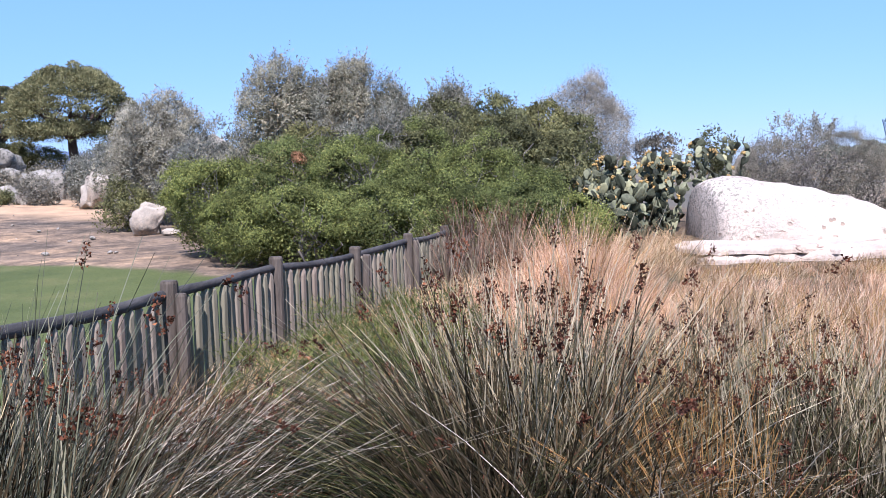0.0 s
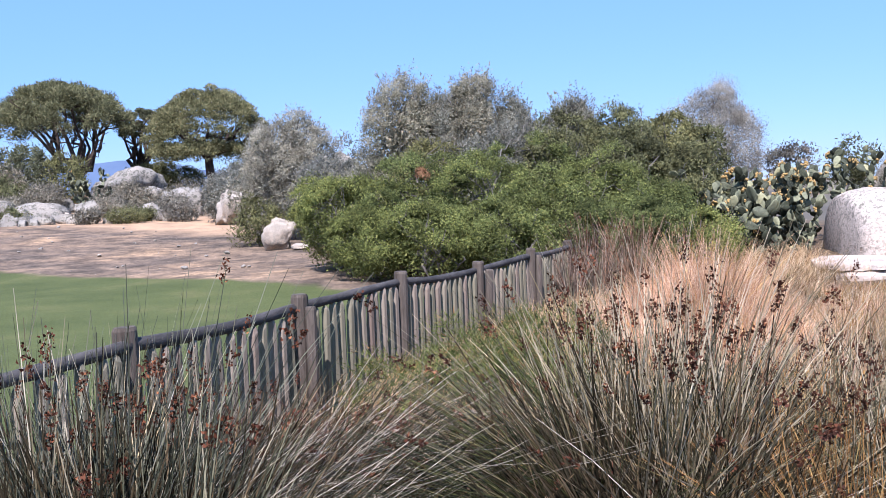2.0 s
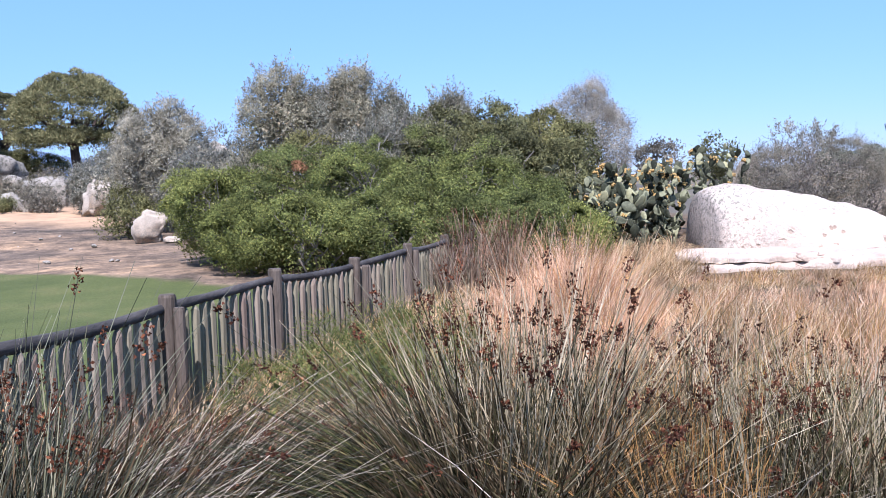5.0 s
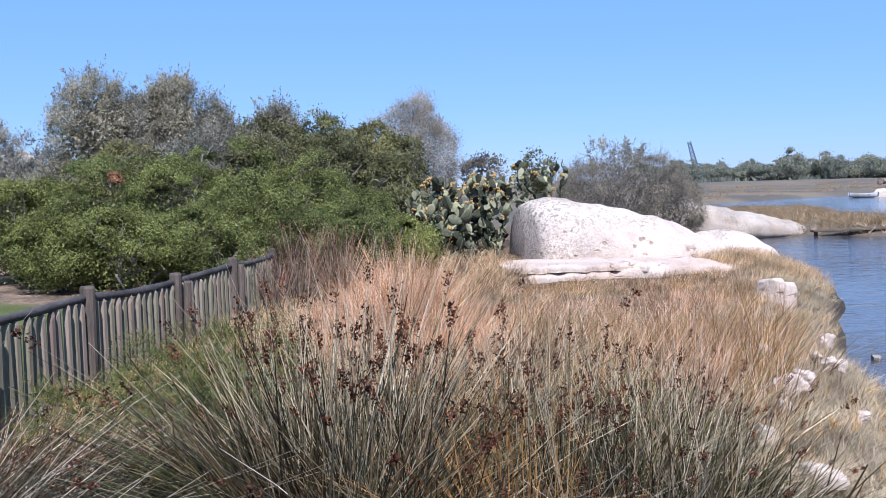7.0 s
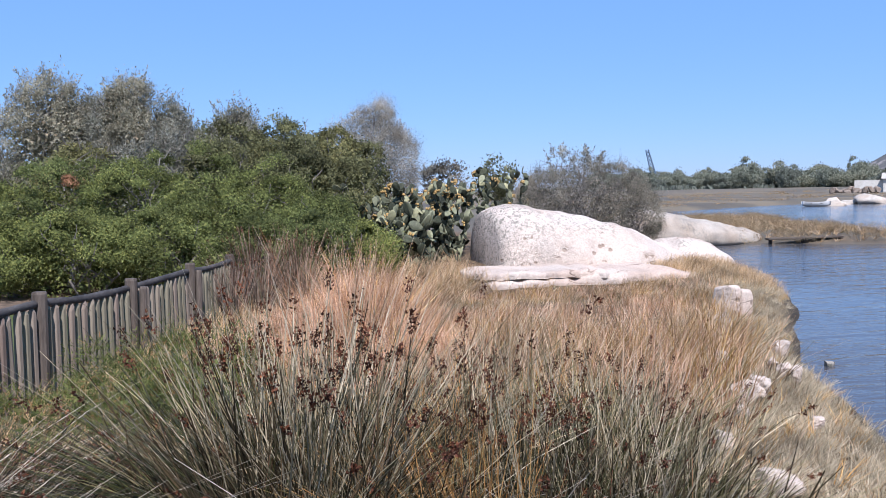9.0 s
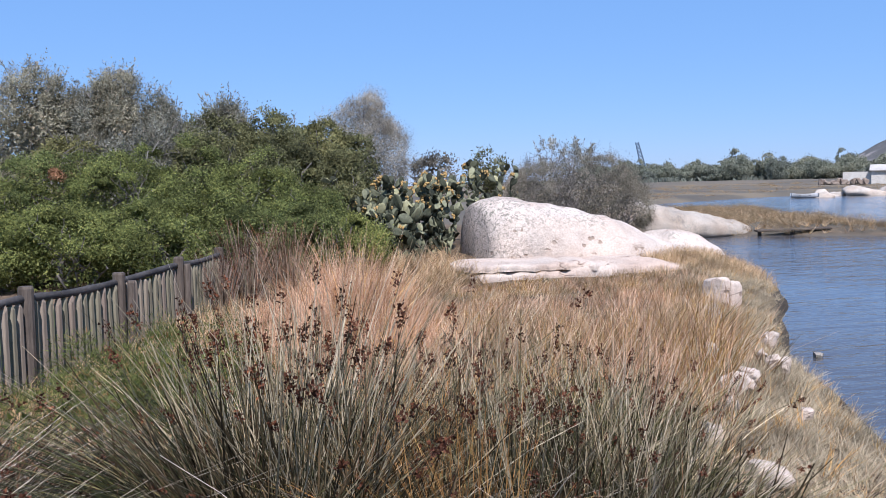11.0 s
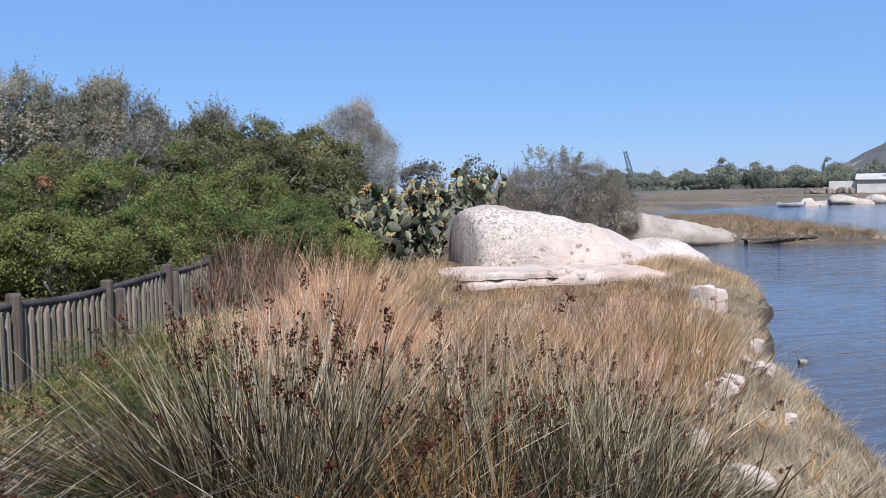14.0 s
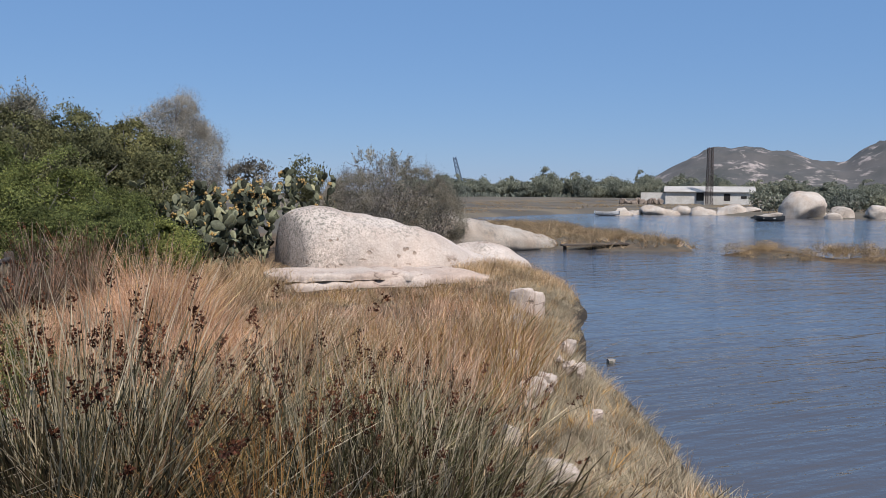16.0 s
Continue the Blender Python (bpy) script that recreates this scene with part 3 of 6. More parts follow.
hill("hill", "rocky scrub-covered hills beyond the lagoon", (1560, 1551, 0), 620, 420,
     [(-1, 10), (-0.45, 14), (-0.338, 58), (-0.25, 88), (-0.149, 122), (-0.046, 134), (0.036, 125), (0.087, 111), (0.136, 121), (0.216, 103), (0.313, 84), (0.423, 124), (0.473, 136), (0.6, 150), (0.8, 120), (1.0, 60)], 3.0, M_HILL, 0.14)
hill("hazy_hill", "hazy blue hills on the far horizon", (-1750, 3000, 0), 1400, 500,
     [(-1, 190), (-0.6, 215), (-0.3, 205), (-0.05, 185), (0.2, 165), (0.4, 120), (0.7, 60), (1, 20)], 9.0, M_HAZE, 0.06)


# ---- fence ----
POSTS = [(-3.02, 0.7), (-2.73, 2.55), (-2.40, 4.39), (-2.06, 6.26), (-1.62, 8.02), (-1.05, 9.72), (-0.53, 11.36), (-0.02, 13.0)]
TOPS = [1.36, 1.34, 1.316, 1.26, 1.253, 1.19, 1.21, 1.20]


def log_bm(r, length, bevel, sides=10, seed=0, wob=0.03):
    """An upright round log with a worn, chamfered top."""
    rg = np.random.default_rng(seed)
    rings = [(0.0, 1.04), (length * 0.5, 1.0), (length - bevel, 0.98), (length, 0.86)]
    bm = bmesh.new()
    loops = []
    for z, s in rings:
        loops.append([bm.verts.new((r * s * (1 + rg.normal() * wob) * math.cos(2 * math.pi * k / sides), r * s * (1 + rg.normal() * wob) * math.sin(2 * math.pi * k / sides), z)) for k in range(sides)])
    for a, b in zip(loops, loops[1:]):
        for k in range(sides):
            bm.faces.new((a[k], a[(k + 1) % sides], b[(k + 1) % sides], b[k]))
    bm.faces.new(loops[-1])
    bm.faces.new(loops[0][::-1])
    return bm


def picket_mesh(seed):
    """A half-round stake with a slanted, bevelled head; 1 m long."""
    rg = np.random.default_rng(seed)
    w, d, L = 0.038, 0.034, 1.0
    cut = rg.uniform(0.02, 0.05) * (1 if rg.random() < 0.7 else -1)
    bm = bmesh.new()
    prof = [(-w, d * 0.1), (-w * 0.72, -d * 0.7), (0, -d), (w * 0.72, -d * 0.7), (w, d * 0.1), (w * 0.6, d * 0.75), (-w * 0.6, d * 0.75)]
    lo = [bm.verts.new((x, y, 0)) for x, y in prof]
    thin = rg.uniform(0.95, 1.03)
    mid = [bm.verts.new((x * thin, y, L * 0.6)) for x, y in prof]
    hi = [bm.verts.new((x * 0.9, y, L - 0.035 - abs(x) * 0.5 + cut * x / w)) for x, y in prof]
    top = [bm.verts.new((x * 0.55, y * 0.6, L + cut * x / w * 0.5)) for x, y in prof]
    for a, b in ((lo, mid), (mid, hi), (hi, top)):
        for k in range(7):
            bm.faces.new((a[k], a[(k + 1) % 7], b[(k + 1) % 7], b[k]))
    bm.faces.new(top)
    bm.faces.new(lo[::-1])
    return bm_mesh("picket", bm, M_PICKET)


def build_fence():
    f = thing("fence", "weathered dark wooden picket fence with round posts beside the lawn", "fence")
    rg = np.random.default_rng(5)
    pk = [picket_mesh(s) for s in range(6)]
    for n, (x, y) in enumerate(POSTS):
        g = hz(x, y)
        top = TOPS[n]
        tall = top - g + 0.25
        put_part("post", bm_mesh("post", log_bm(0.066, tall, 0.02, 11, n), M_POST), f, "", pose(x, y, g - 0.25, rg.normal() * 0.8, rg.normal() * 0.8 - 0.6, rg.uniform(0, 360)))
        if n in (3, 5, 6):
            put_part("brace_post", bm_mesh("brace_post", log_bm(0.042, tall - 0.09, 0.02, 9, n + 30), M_POST), f, "paler short post beside the main post", pose(x + 0.11, y - 0.035, g - 0.25, 0, -1.5, 40 * n))
    for n, ((ax, ay), (bx, by)) in enumerate(zip(POSTS, POSTS[1:])):
        a, b = np.array([ax, ay]), np.array([bx, by])
        d = (b - a) / np.linalg.norm(b - a)
        nrm = np.array([d[1], -d[0]])
        sag = rg.uniform(0.0, 0.03)
        ta, tb = TOPS[n], TOPS[n + 1]
        pts = [[*(a + (b - a) * s), ta + (tb - ta) * s - 0.10 - sag * math.sin(math.pi * s)] for s in np.linspace(-0.02, 1.02, 7)]
        put_part("rail", mesh_of("rail", *tube(pts, [0.037 + 0.003 * rg.normal() for _ in pts], 9), M_RAIL, True), f, "dark round top rail")
        ln = np.linalg.norm(b - a)
        cnt = int(round(ln / 0.132))
        for k in range(1, cnt):
            s = (k + rg.normal() * 0.05) / cnt
            p = a + (b - a) * s + nrm * 0.012
            g = hz(*p)
            topz = ta + (tb - ta) * s - 0.13 - sag * math.sin(math.pi * s) + rg.normal() * 0.012
            L = topz - g + 0.03
            put_part("picket", pk[rg.integers(6)], f, "", pose(p[0], p[1], g - 0.03, rg.normal() * 0.5, rg.normal() * 0.7, math.degrees(math.atan2(d[1], d[0])) + rg.normal() * 3) @ Matrix.Diagonal((rg.uniform(0.88, 1.12), 1, L, 1)))


build_fence()


# ---- rocks ----
def bumpy(V, amp, freq, seed, octaves=5, flat=0.0):
    """Displace points outward from their middle by fractal noise."""
    c = V.mean(0)
    out = V.copy()
    for i, v in enumerate(V):
        q = Vector((v * freq).tolist()) + Vector((seed * 7.3, seed * 3.1, seed))
        n = noise.fractal(q, 1.0, 2.0, octaves)
        out[i] = v + unit(v - c) * n * amp
    return out


def rock_mesh(name, half, seed, mat, rough=0.12, sub=4, boxy=0.75, lean=0.0, cuts=9, smooth=True):
    """A boulder: a sphere squared off towards a box, cut by a few planes and roughened."""
    bm = bmesh.new()
    bmesh.ops.create_icosphere(bm, subdivisions=sub, radius=1.0)
    rg = np.random.default_rng(seed)
    V = np.array([v.co[:] for v in bm.verts])
    V = np.sign(V) * np.abs(V) ** boxy
    for _ in range(cuts):
        nrm = unit(rg.normal(size=3) * np.array([1, 1, 0.75]))
        dist = rg.uniform(0.48, 0.82)
        over = V @ nrm - dist
        V = V - np.where(over > 0, over * 0.94, 0)[:, None] * nrm
    V[:, 0] += lean * V[:, 2]
    V = V * np.array(half)
    V = bumpy(V, rough * min(half), 1.1 / max(half), seed, 3)
    V = bumpy(V, rough * 0.35 * min(half), 4.5 / max(half), seed + 3, 4)
    for v, p in zip(bm.verts, V):
        v.co = p
    return bm_mesh(name, bm, mat, smooth)


def rock(x, y, w, h, seed, mat=None, label="pale weathered granite boulder", deep=0.8, turn=None, sub=3, z=None, name="boulder", group="", boxy=0.7, sink=0.25, lean=0.0, cuts=9, rough=0.2, smooth=True):
    g = hz(x, y) if z is None else z
    hh = h / (2 - 2 * sink)
    me = rock_mesh(name, (w / 2, w * deep / 2, hh), seed, mat or M_ROCK_CLEAN, rough, sub, boxy, lean, cuts, smooth)
    ob = new(name, me)
    ob.matrix_basis = pose(x, y, g + h - hh, 0, 0, turn if turn is not None else math.degrees(math.atan2(-x, y)))
    return tagged(ob, label, "rock", group)


def outcrop(name, label, a, b, prof, deep, seed, mat, front=0.75, nx=150, nv=72, fine=1.0, lift=0.0, under=-0.25):
    """A long granite back from a to b. prof: (along 0..1, crest height, half depth) in metres."""
    a, b = np.array(a, float), np.array(b, float)
    d = b - a
    ln = np.linalg.norm(d)
    d = d / ln
    back = np.array([-d[1], d[0]])
    u = np.linspace(0, 1, nx)
    P = np.array(prof)
    Hc = np.interp(u, P[:, 0], P[:, 1])
    Dc = np.interp(u, P[:, 0], P[:, 2])
    for _ in range(3):
        Hc[1:-1] = (Hc[:-2] + Hc[1:-1] * 2 + Hc[2:]) / 4
        Dc[1:-1] = (Dc[:-2] + Dc[1:-1] * 2 + Dc[2:]) / 4
    th = np.linspace(0, np.pi, nv)
    e = front
    cv = -np.sign(np.cos(th)) * np.abs(np.cos(th)) ** e
    sv = np.sin(th) ** e
    V = np.zeros((nx, nv, 3))
    for i in range(nx):
        depth, up = Dc[i] * cv, Hc[i] * sv
        along = a + d * ln * u[i]
        V[i, :, 0] = along[0] + back[0] * depth * deep
        V[i, :, 1] = along[1] + back[1] * depth * deep
        V[i, :, 2] = np.maximum(up - 0.25, under)
    V = V.reshape(-1, 3)
    out = V.copy()
    for k, v in enumerate(V):
        q = Vector(v.tolist())
        n1 = noise.fractal(q * 0.7 + Vector((seed, 0, 0)), 1.0, 2.0, 3)
        crease = abs(noise.noise(q * Vector((0.8, 0.8, 1.6)) + Vector((seed, seed, 0))))
        n2 = noise.fractal(q * 2.3 + Vector((0, seed, 0)), 1.0, 2.1, 5)
        pit = max(0.0, noise.noise(q * 5.0 + Vector((0, 0, seed))) - 0.35)
        up = min(1.0, max(0.0, (v[2] + 0.25) * 3))
        c = unit(np.array([*(back * -0.6), 0.7]))
        out[k] = v + c * up * (n1 * 0.15 + n2 * 0.05 - pit * 0.10 + min(crease, 0.25) * 0.3) * fine
    i, j = np.meshgrid(np.arange(nx - 1), np.arange(nv - 1), indexing="ij")
    F = np.stack([i * nv + j, (i + 1) * nv + j, (i + 1) * nv + j + 1, i * nv + j + 1], -1).reshape(-1, 4)
    ends = [tuple(range(nv)), tuple(reversed(range((nx - 1) * nv, nx * nv)))] + [(k * nv, k * nv + nv - 1, (k + 1) * nv + nv - 1, (k + 1) * nv) for k in range(nx - 1)]
    ob = new(name, mesh_of(name, out, F.tolist() + ends, mat, True))
    g = min(hz(*a), hz(*b), hz(*((a + b) / 2)))
    ob.matrix_basis = Matrix.Translation((0, 0, g + lift))
    return tagged(ob, label, "rock")


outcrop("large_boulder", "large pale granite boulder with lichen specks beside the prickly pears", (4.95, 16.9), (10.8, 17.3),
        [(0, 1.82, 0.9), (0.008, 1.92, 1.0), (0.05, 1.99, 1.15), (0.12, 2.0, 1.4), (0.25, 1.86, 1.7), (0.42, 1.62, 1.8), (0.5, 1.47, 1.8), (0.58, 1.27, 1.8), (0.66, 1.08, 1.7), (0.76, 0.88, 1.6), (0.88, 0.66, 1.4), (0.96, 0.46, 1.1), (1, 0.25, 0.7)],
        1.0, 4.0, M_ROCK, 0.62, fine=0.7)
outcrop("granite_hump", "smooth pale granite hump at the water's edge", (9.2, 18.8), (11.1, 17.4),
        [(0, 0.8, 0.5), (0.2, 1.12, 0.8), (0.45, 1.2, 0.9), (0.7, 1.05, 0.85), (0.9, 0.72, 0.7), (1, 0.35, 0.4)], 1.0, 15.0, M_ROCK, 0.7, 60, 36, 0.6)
JAG = np.random.default_rng(33)
jagged = lambda n, hs, ds, dev: [(k / n, h * JAG.uniform(0.93, 1.07), d * JAG.uniform(1 - dev, 1 + dev)) for k, h, d in ((k, np.interp(k / n, *hs), np.interp(k / n, *ds)) for k in range(n + 1))]
outcrop("granite_slab", "low flat granite slab in front of the large boulder", (3.95, 15.4), (8.9, 15.0),
        jagged(26, ((0, 0.06, 0.36, 0.46, 0.72, 1), (0.15, 0.26, 0.28, 0.37, 0.34, 0.14)), ((0, 0.08, 0.48, 0.85, 1), (0.5, 1.1, 1.2, 0.95, 0.4)), 0.1), 1.0, 8.0, M_SLAB, 0.26, 200, 70, 0.6, 0.05)
outcrop("granite_ledge", "thin overhanging granite ledge on the low slab", (4.05, 15.25), (6.9, 15.0),
        jagged(22, ((0, 0.2, 0.8, 1), (0.34, 0.37, 0.385, 0.35)), ((0, 0.1, 0.5, 0.9, 1), (0.35, 0.8, 0.92, 0.95, 0.5)), 0.13), 1.0, 21.0, M_SLAB, 0.15, 160, 52, 0.35, 0.10, -0.005)
outcrop("shore_rock", "smooth pale rock sloping into the lagoon", (12.6, 28.9), (18.6, 28.2),
        [(0, 0.6, 1.0), (0.2, 1.15, 1.6), (0.4, 1.1, 1.7), (0.7, 0.75, 1.4), (0.9, 0.45, 0.9), (1, 0.28, 0.4)], 1.0, 12.0, M_ROCK_CLEAN, 0.7, 80, 40)

SHORE_STONES = [(6.47, 10.5, 0.25, 0.36, 1.0), (6.71, 10.53, 0.22, 0.33, 1.0), (5.62, 9.2, 0.2, 0.22, 0.8), (5.08, 8.25, 0.16, 0.12, 0.8), (5.9, 8.5, 0.24, 0.14, 0.7), (4.87, 6.96, 0.12, 0.12, 0.8), (4.98, 6.92, 0.12, 0.13, 0.8), (4.21, 7.0, 0.19, 0.16, 0.8),
                (3.92, 6.06, 0.24, 0.14, 0.7), (4.2, 6.3, 0.22, 0.12, 0.8), (4.08, 6.15, 0.14, 0.1, 0.8), (4.03, 5.38, 0.1, 0.08, 0.8), (2.99, 4.88, 0.18, 0.12, 0.8), (2.86, 4.13, 0.26, 0.12, 0.6), (5.3, 8.6, 0.14, 0.1, 0.8), (5.05, 7.4, 0.13, 0.09, 0.8), (3.55, 5.6, 0.12, 0.08, 0.8)]
for n, (x, y, w, h, dp) in enumerate(SHORE_STONES):
    rock(x, y, w * 1.15, h * 1.15, 40 + n, M_SLAB, "pale angular stone in the dry shore grass", dp, name="shore_stone", group="stones along the shore", sink=0.12, z=hz(x, y) + (0.02 if n < 2 else 0.04), boxy=0.62 if n > 1 else 0.45, turn=n * 67 if n > 1 else 20, sub=4, cuts=9 if n > 1 else 2, rough=0.34 if n > 1 else 0.22)
rock(6.45, 8.4, 0.15, 0.13, 77, M_ROCK_GREY, "small brown stone standing in the water", z=-0.04, name="water_stone")

for n, (x, y, w) in enumerate([(-1.8, 9.7, 0.16), (-1.66, 10.0, 0.14), (-1.52, 10.3, 0.17), (-1.9, 9.5, 0.1), (-1.4, 10.6, 0.13)]):
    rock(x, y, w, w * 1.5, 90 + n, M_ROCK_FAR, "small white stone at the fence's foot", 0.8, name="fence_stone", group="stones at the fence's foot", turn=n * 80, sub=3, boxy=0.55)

# far left outcrop
for n, (x, y, w, h, dp, mt) in enumerate([(-25.6, 49.0, 4.8, 1.65, 0.8, M_ROCK_GREY), (-25.2, 38.6, 3.4, 0.9, 0.9, M_ROCK_GREY), (-28.5, 39.8, 4.6, 1.0, 0.7, M_ROCK_GREY), (-23.2, 46.5, 2.2, 1.0, 0.9, M_ROCK_GREY), (-20.4, 44.5, 1.8, 1.1, 0.8, M_ROCK_GREY), (-26.8, 43.6, 1.6, 0.7, 0.8, M_ROCK_GREY), (-18.6, 42.2, 1.3, 1.5, 0.8, M_ROCK_GREY), (-17.6, 42.4, 1.3, 1.1, 0.9, M_ROCK_CLEAN),
                                      (-19.8, 42.6, 1.2, 0.9, 0.9, M_ROCK_GREY), (-13.2, 33.6, 1.3, 1.3, 0.9, M_ROCK_CLEAN), (-8.25, 24.6, 1.0, 0.85, 0.9, M_ROCK_CLEAN), (-22.4, 37.0, 0.9, 0.5, 0.9, M_ROCK_CLEAN), (-21.0, 40.6, 1.1, 0.6, 0.9, M_ROCK_CLEAN), (-23.6, 41.0, 1.4, 0.9, 0.8, M_ROCK_GREY), (-10.0, 39.5, 1.5, 2.9, 0.8, M_ROCK_CLEAN), (-7.5, 24.0, 0.5, 0.16, 0.8, M_ROCK_CLEAN), (-16.0, 39.8, 0.9, 0.6, 0.8, M_ROCK_GREY)]):
    rock(x, y, w, h, 580 + n, mt, "weathered granite rock on the bare sandy ground", dp, name="granite_rock", group="rocks round the sandy ground", sub=4, boxy=0.75 if w > 2 else 0.55, cuts=9 if w > 2 else 7, rough=0.42)
rng_rubble = np.random.default_rng(23)
for n in range(30):  # broken rock between the outcrop and the trees
    s = rng_rubble.uniform(0, 1)
    d = rng_rubble.uniform(40, 44.5) + (3.0 if s > 0.75 else 0.0)
    a = radians(90 + 34.5 - 13.2 * s)
    w = rng_rubble.uniform(0.4, 1.3)
    rock(d * math.cos(a), d * math.sin(a), w, w * rng_rubble.uniform(0.3, 0.65), 160 + n % 9, M_ROCK_GREY, "broken grey granite rock below the outcrop", 0.8, turn=n * 41, sub=3, name="rubble_rock", group="broken rocks below the outcrop", boxy=0.55, cuts=10, rough=0.5)
rng_stones = np.random.default_rng(21)
for n in range(90):
    x, y = rng_stones.uniform(-24, -6), rng_stones.uniform(19, 40)
    if inside(SAND, np.array([x]), np.array([y]))[0] > 0.5:
        s = 0.04 + 0.16 * rng_stones.random() ** 2
        rock(x, y, s, s * 0.45, 130 + n % 6, M_ROCK_CLEAN if n % 7 == 0 else M_ROCK_GREY, "small loose stone on the sand", sub=2, name="loose_stone", group="stones on the sand", turn=n * 50)

# far shore boulders
for n, (x, y, w, h, dp) in enumerate([(69.0, 60.8, 4.4, 2.1, 0.9), (63.9, 60.6, 3.2, 1.05, 0.7), (56.6, 73.0, 2.4, 1.15, 0.8), (54.9, 73.6, 2.2, 0.6, 0.6), (64.3, 76.0, 4.2, 1.6, 0.8), (67.0, 75.0, 2.6, 1.5, 0.8), (68.2, 73.2, 3.0, 1.4, 0.8),
                                  (70.6, 71.8, 3.0, 1.5, 0.8), (72.2, 70.9, 1.8, 0.8, 0.8), (71.0, 58.2, 2.6, 1.1, 0.8), (73.2, 56.2, 3.0, 1.2, 0.8), (75.5, 55.2, 2.6, 0.9, 0.8), (70.4, 60.0, 1.2, 0.9, 0.8), (59.0, 75.0, 1.6, 0.4, 0.8), (69.5, 57.8, 1.8, 0.5, 0.7), (61.5, 77.0, 2.2, 0.7, 0.8)]):
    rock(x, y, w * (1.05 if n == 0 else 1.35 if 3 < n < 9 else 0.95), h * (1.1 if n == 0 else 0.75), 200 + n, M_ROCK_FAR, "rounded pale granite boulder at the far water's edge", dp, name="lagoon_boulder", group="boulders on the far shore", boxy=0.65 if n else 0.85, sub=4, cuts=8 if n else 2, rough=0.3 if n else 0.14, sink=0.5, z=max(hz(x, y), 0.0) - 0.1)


# ---- shrubs and trees ----
def cushions(half, count, rng, low, lump, rc):
    """Middles and outward ways of rounded leaf cushions over a crown of several bulging lobes."""
    half = np.array(half, float)
    k = int(rng.integers(8, 12))
    ld = unit(rng.normal(size=(k * 6, 3)) + np.array([0, 0, 0.25]))
    ld = ld[ld[:, 2] > low * 0.5][:k]
    far = rng.uniform(0.42, 0.62, k)[:, None]
    LC = np.concatenate([ld * far * half, np.zeros((1, 3))])
    LR = np.concatenate([rng.uniform(0.36, 0.52, k) + lump * 0.3 * rng.normal(size=k), [0.72]])
    pick = rng.choice(k + 1, size=count * 5, p=np.concatenate([np.full(k, 0.84 / k), [0.16]]))
    d = unit(unit(rng.normal(size=(count * 5, 3))) + unit(LC[pick] / half + 1e-6) * 0.5)
    P = LC[pick] + d * LR[pick][:, None] * half
    gap = np.linalg.norm((P[:, None] - LC[None]) / half, axis=2) - LR[None]
    gap[np.arange(len(P)), pick] = 1
    keep = (gap.min(1) > -0.06) & (P[:, 2] > low * half[2] * 0.95)
    P, d = P[keep][:count], d[keep][:count]
    N = unit(d / half)
    return P - N * rc * 0.6, N


def shrub_mesh(half, count, per, leaf, seed, mat, rc=0.2, low=-0.6, lump=0.2, slim=0.5, tall=0.8, core=0.16, loose=0.1, plumes=0, reach_of=(0.25, 0.6)):
    """Leaf crown: rounded cushions of outward leaves over a dark leafy inside, with a few loose sprigs."""
    rng = np.random.default_rng(seed)
    C, N = cushions(half, count, rng, low, lump, rc)
    idx = np.repeat(np.arange(len(C)), per)
    n = len(idx)
    dirs = unit(unit(rng.normal(size=(n, 3))) + N[idx] * 0.75 + np.array([0, 0, 0.35]))
    size = (rc * rng.uniform(0.45, 1.75, len(C)))[idx][:, None]
    reach = np.where(rng.random((n, 1)) < loose, rng.uniform(1.0, 1.5, (n, 1)), rng.uniform(0.62, 1.02, (n, 1)))
    P = C[idx] + dirs * size * reach * np.array([1, 1, tall])
    D = unit(np.cross(dirs, rng.normal(size=(n, 3)))) + dirs * 0.3 + np.array([0, 0, 0.15 if tall < 1 else 0.5])
    V, F = leaves(P, D, leaf * rng.uniform(0.65, 1.3, n), leaf * slim * rng.uniform(0.75, 1.2, n), rng, 0.15, unit(dirs + rng.normal(size=(n, 3)) * 0.3), True)
    if plumes:
        src = np.flatnonzero(C[:, 2] > half[2] * 0.15)
        pk = rng.choice(src, plumes)
        pn = 44
        way = unit(N[pk] * np.array([0.5, 0.5, 0.3]) + np.array([0, 0, 1.0]) + rng.normal(size=(plumes, 3)) * 0.18)
        ln = rng.uniform(*reach_of, plumes)
        u = rng.uniform(0, 1, (plumes, pn))
        Q = C[pk][:, None] + way[:, None] * (ln[:, None] * u)[..., None] + rng.normal(size=(plumes, pn, 3)) * (0.085 * (1.05 - u))[..., None]
        Dq = unit(way)[:, None] + rng.normal(size=(plumes, pn, 3)) * 0.6
        m = plumes * pn
        Vp, Fp = leaves(Q.reshape(-1, 3), Dq.reshape(-1, 3), leaf * rng.uniform(0.6, 1.2, m), leaf * slim * rng.uniform(0.7, 1.1, m), rng, 0.15, None, True)
        V, F = joined((V, F), (Vp, Fp))
    k = int(n * core)
    inner = unit(rng.normal(size=(k, 3))) * rng.uniform(0.2, 0.82, (k, 1)) ** 0.6
    inner = inner[inner[:, 2] > low] * np.array(half)
    Vi, Fi = leaves(inner, rng.normal(size=inner.shape), leaf * 1.4, leaf * 1.0, rng, 0.18, None, True)
    return mesh_of("crown", *joined((V, F), (Vi, Fi)), mat)


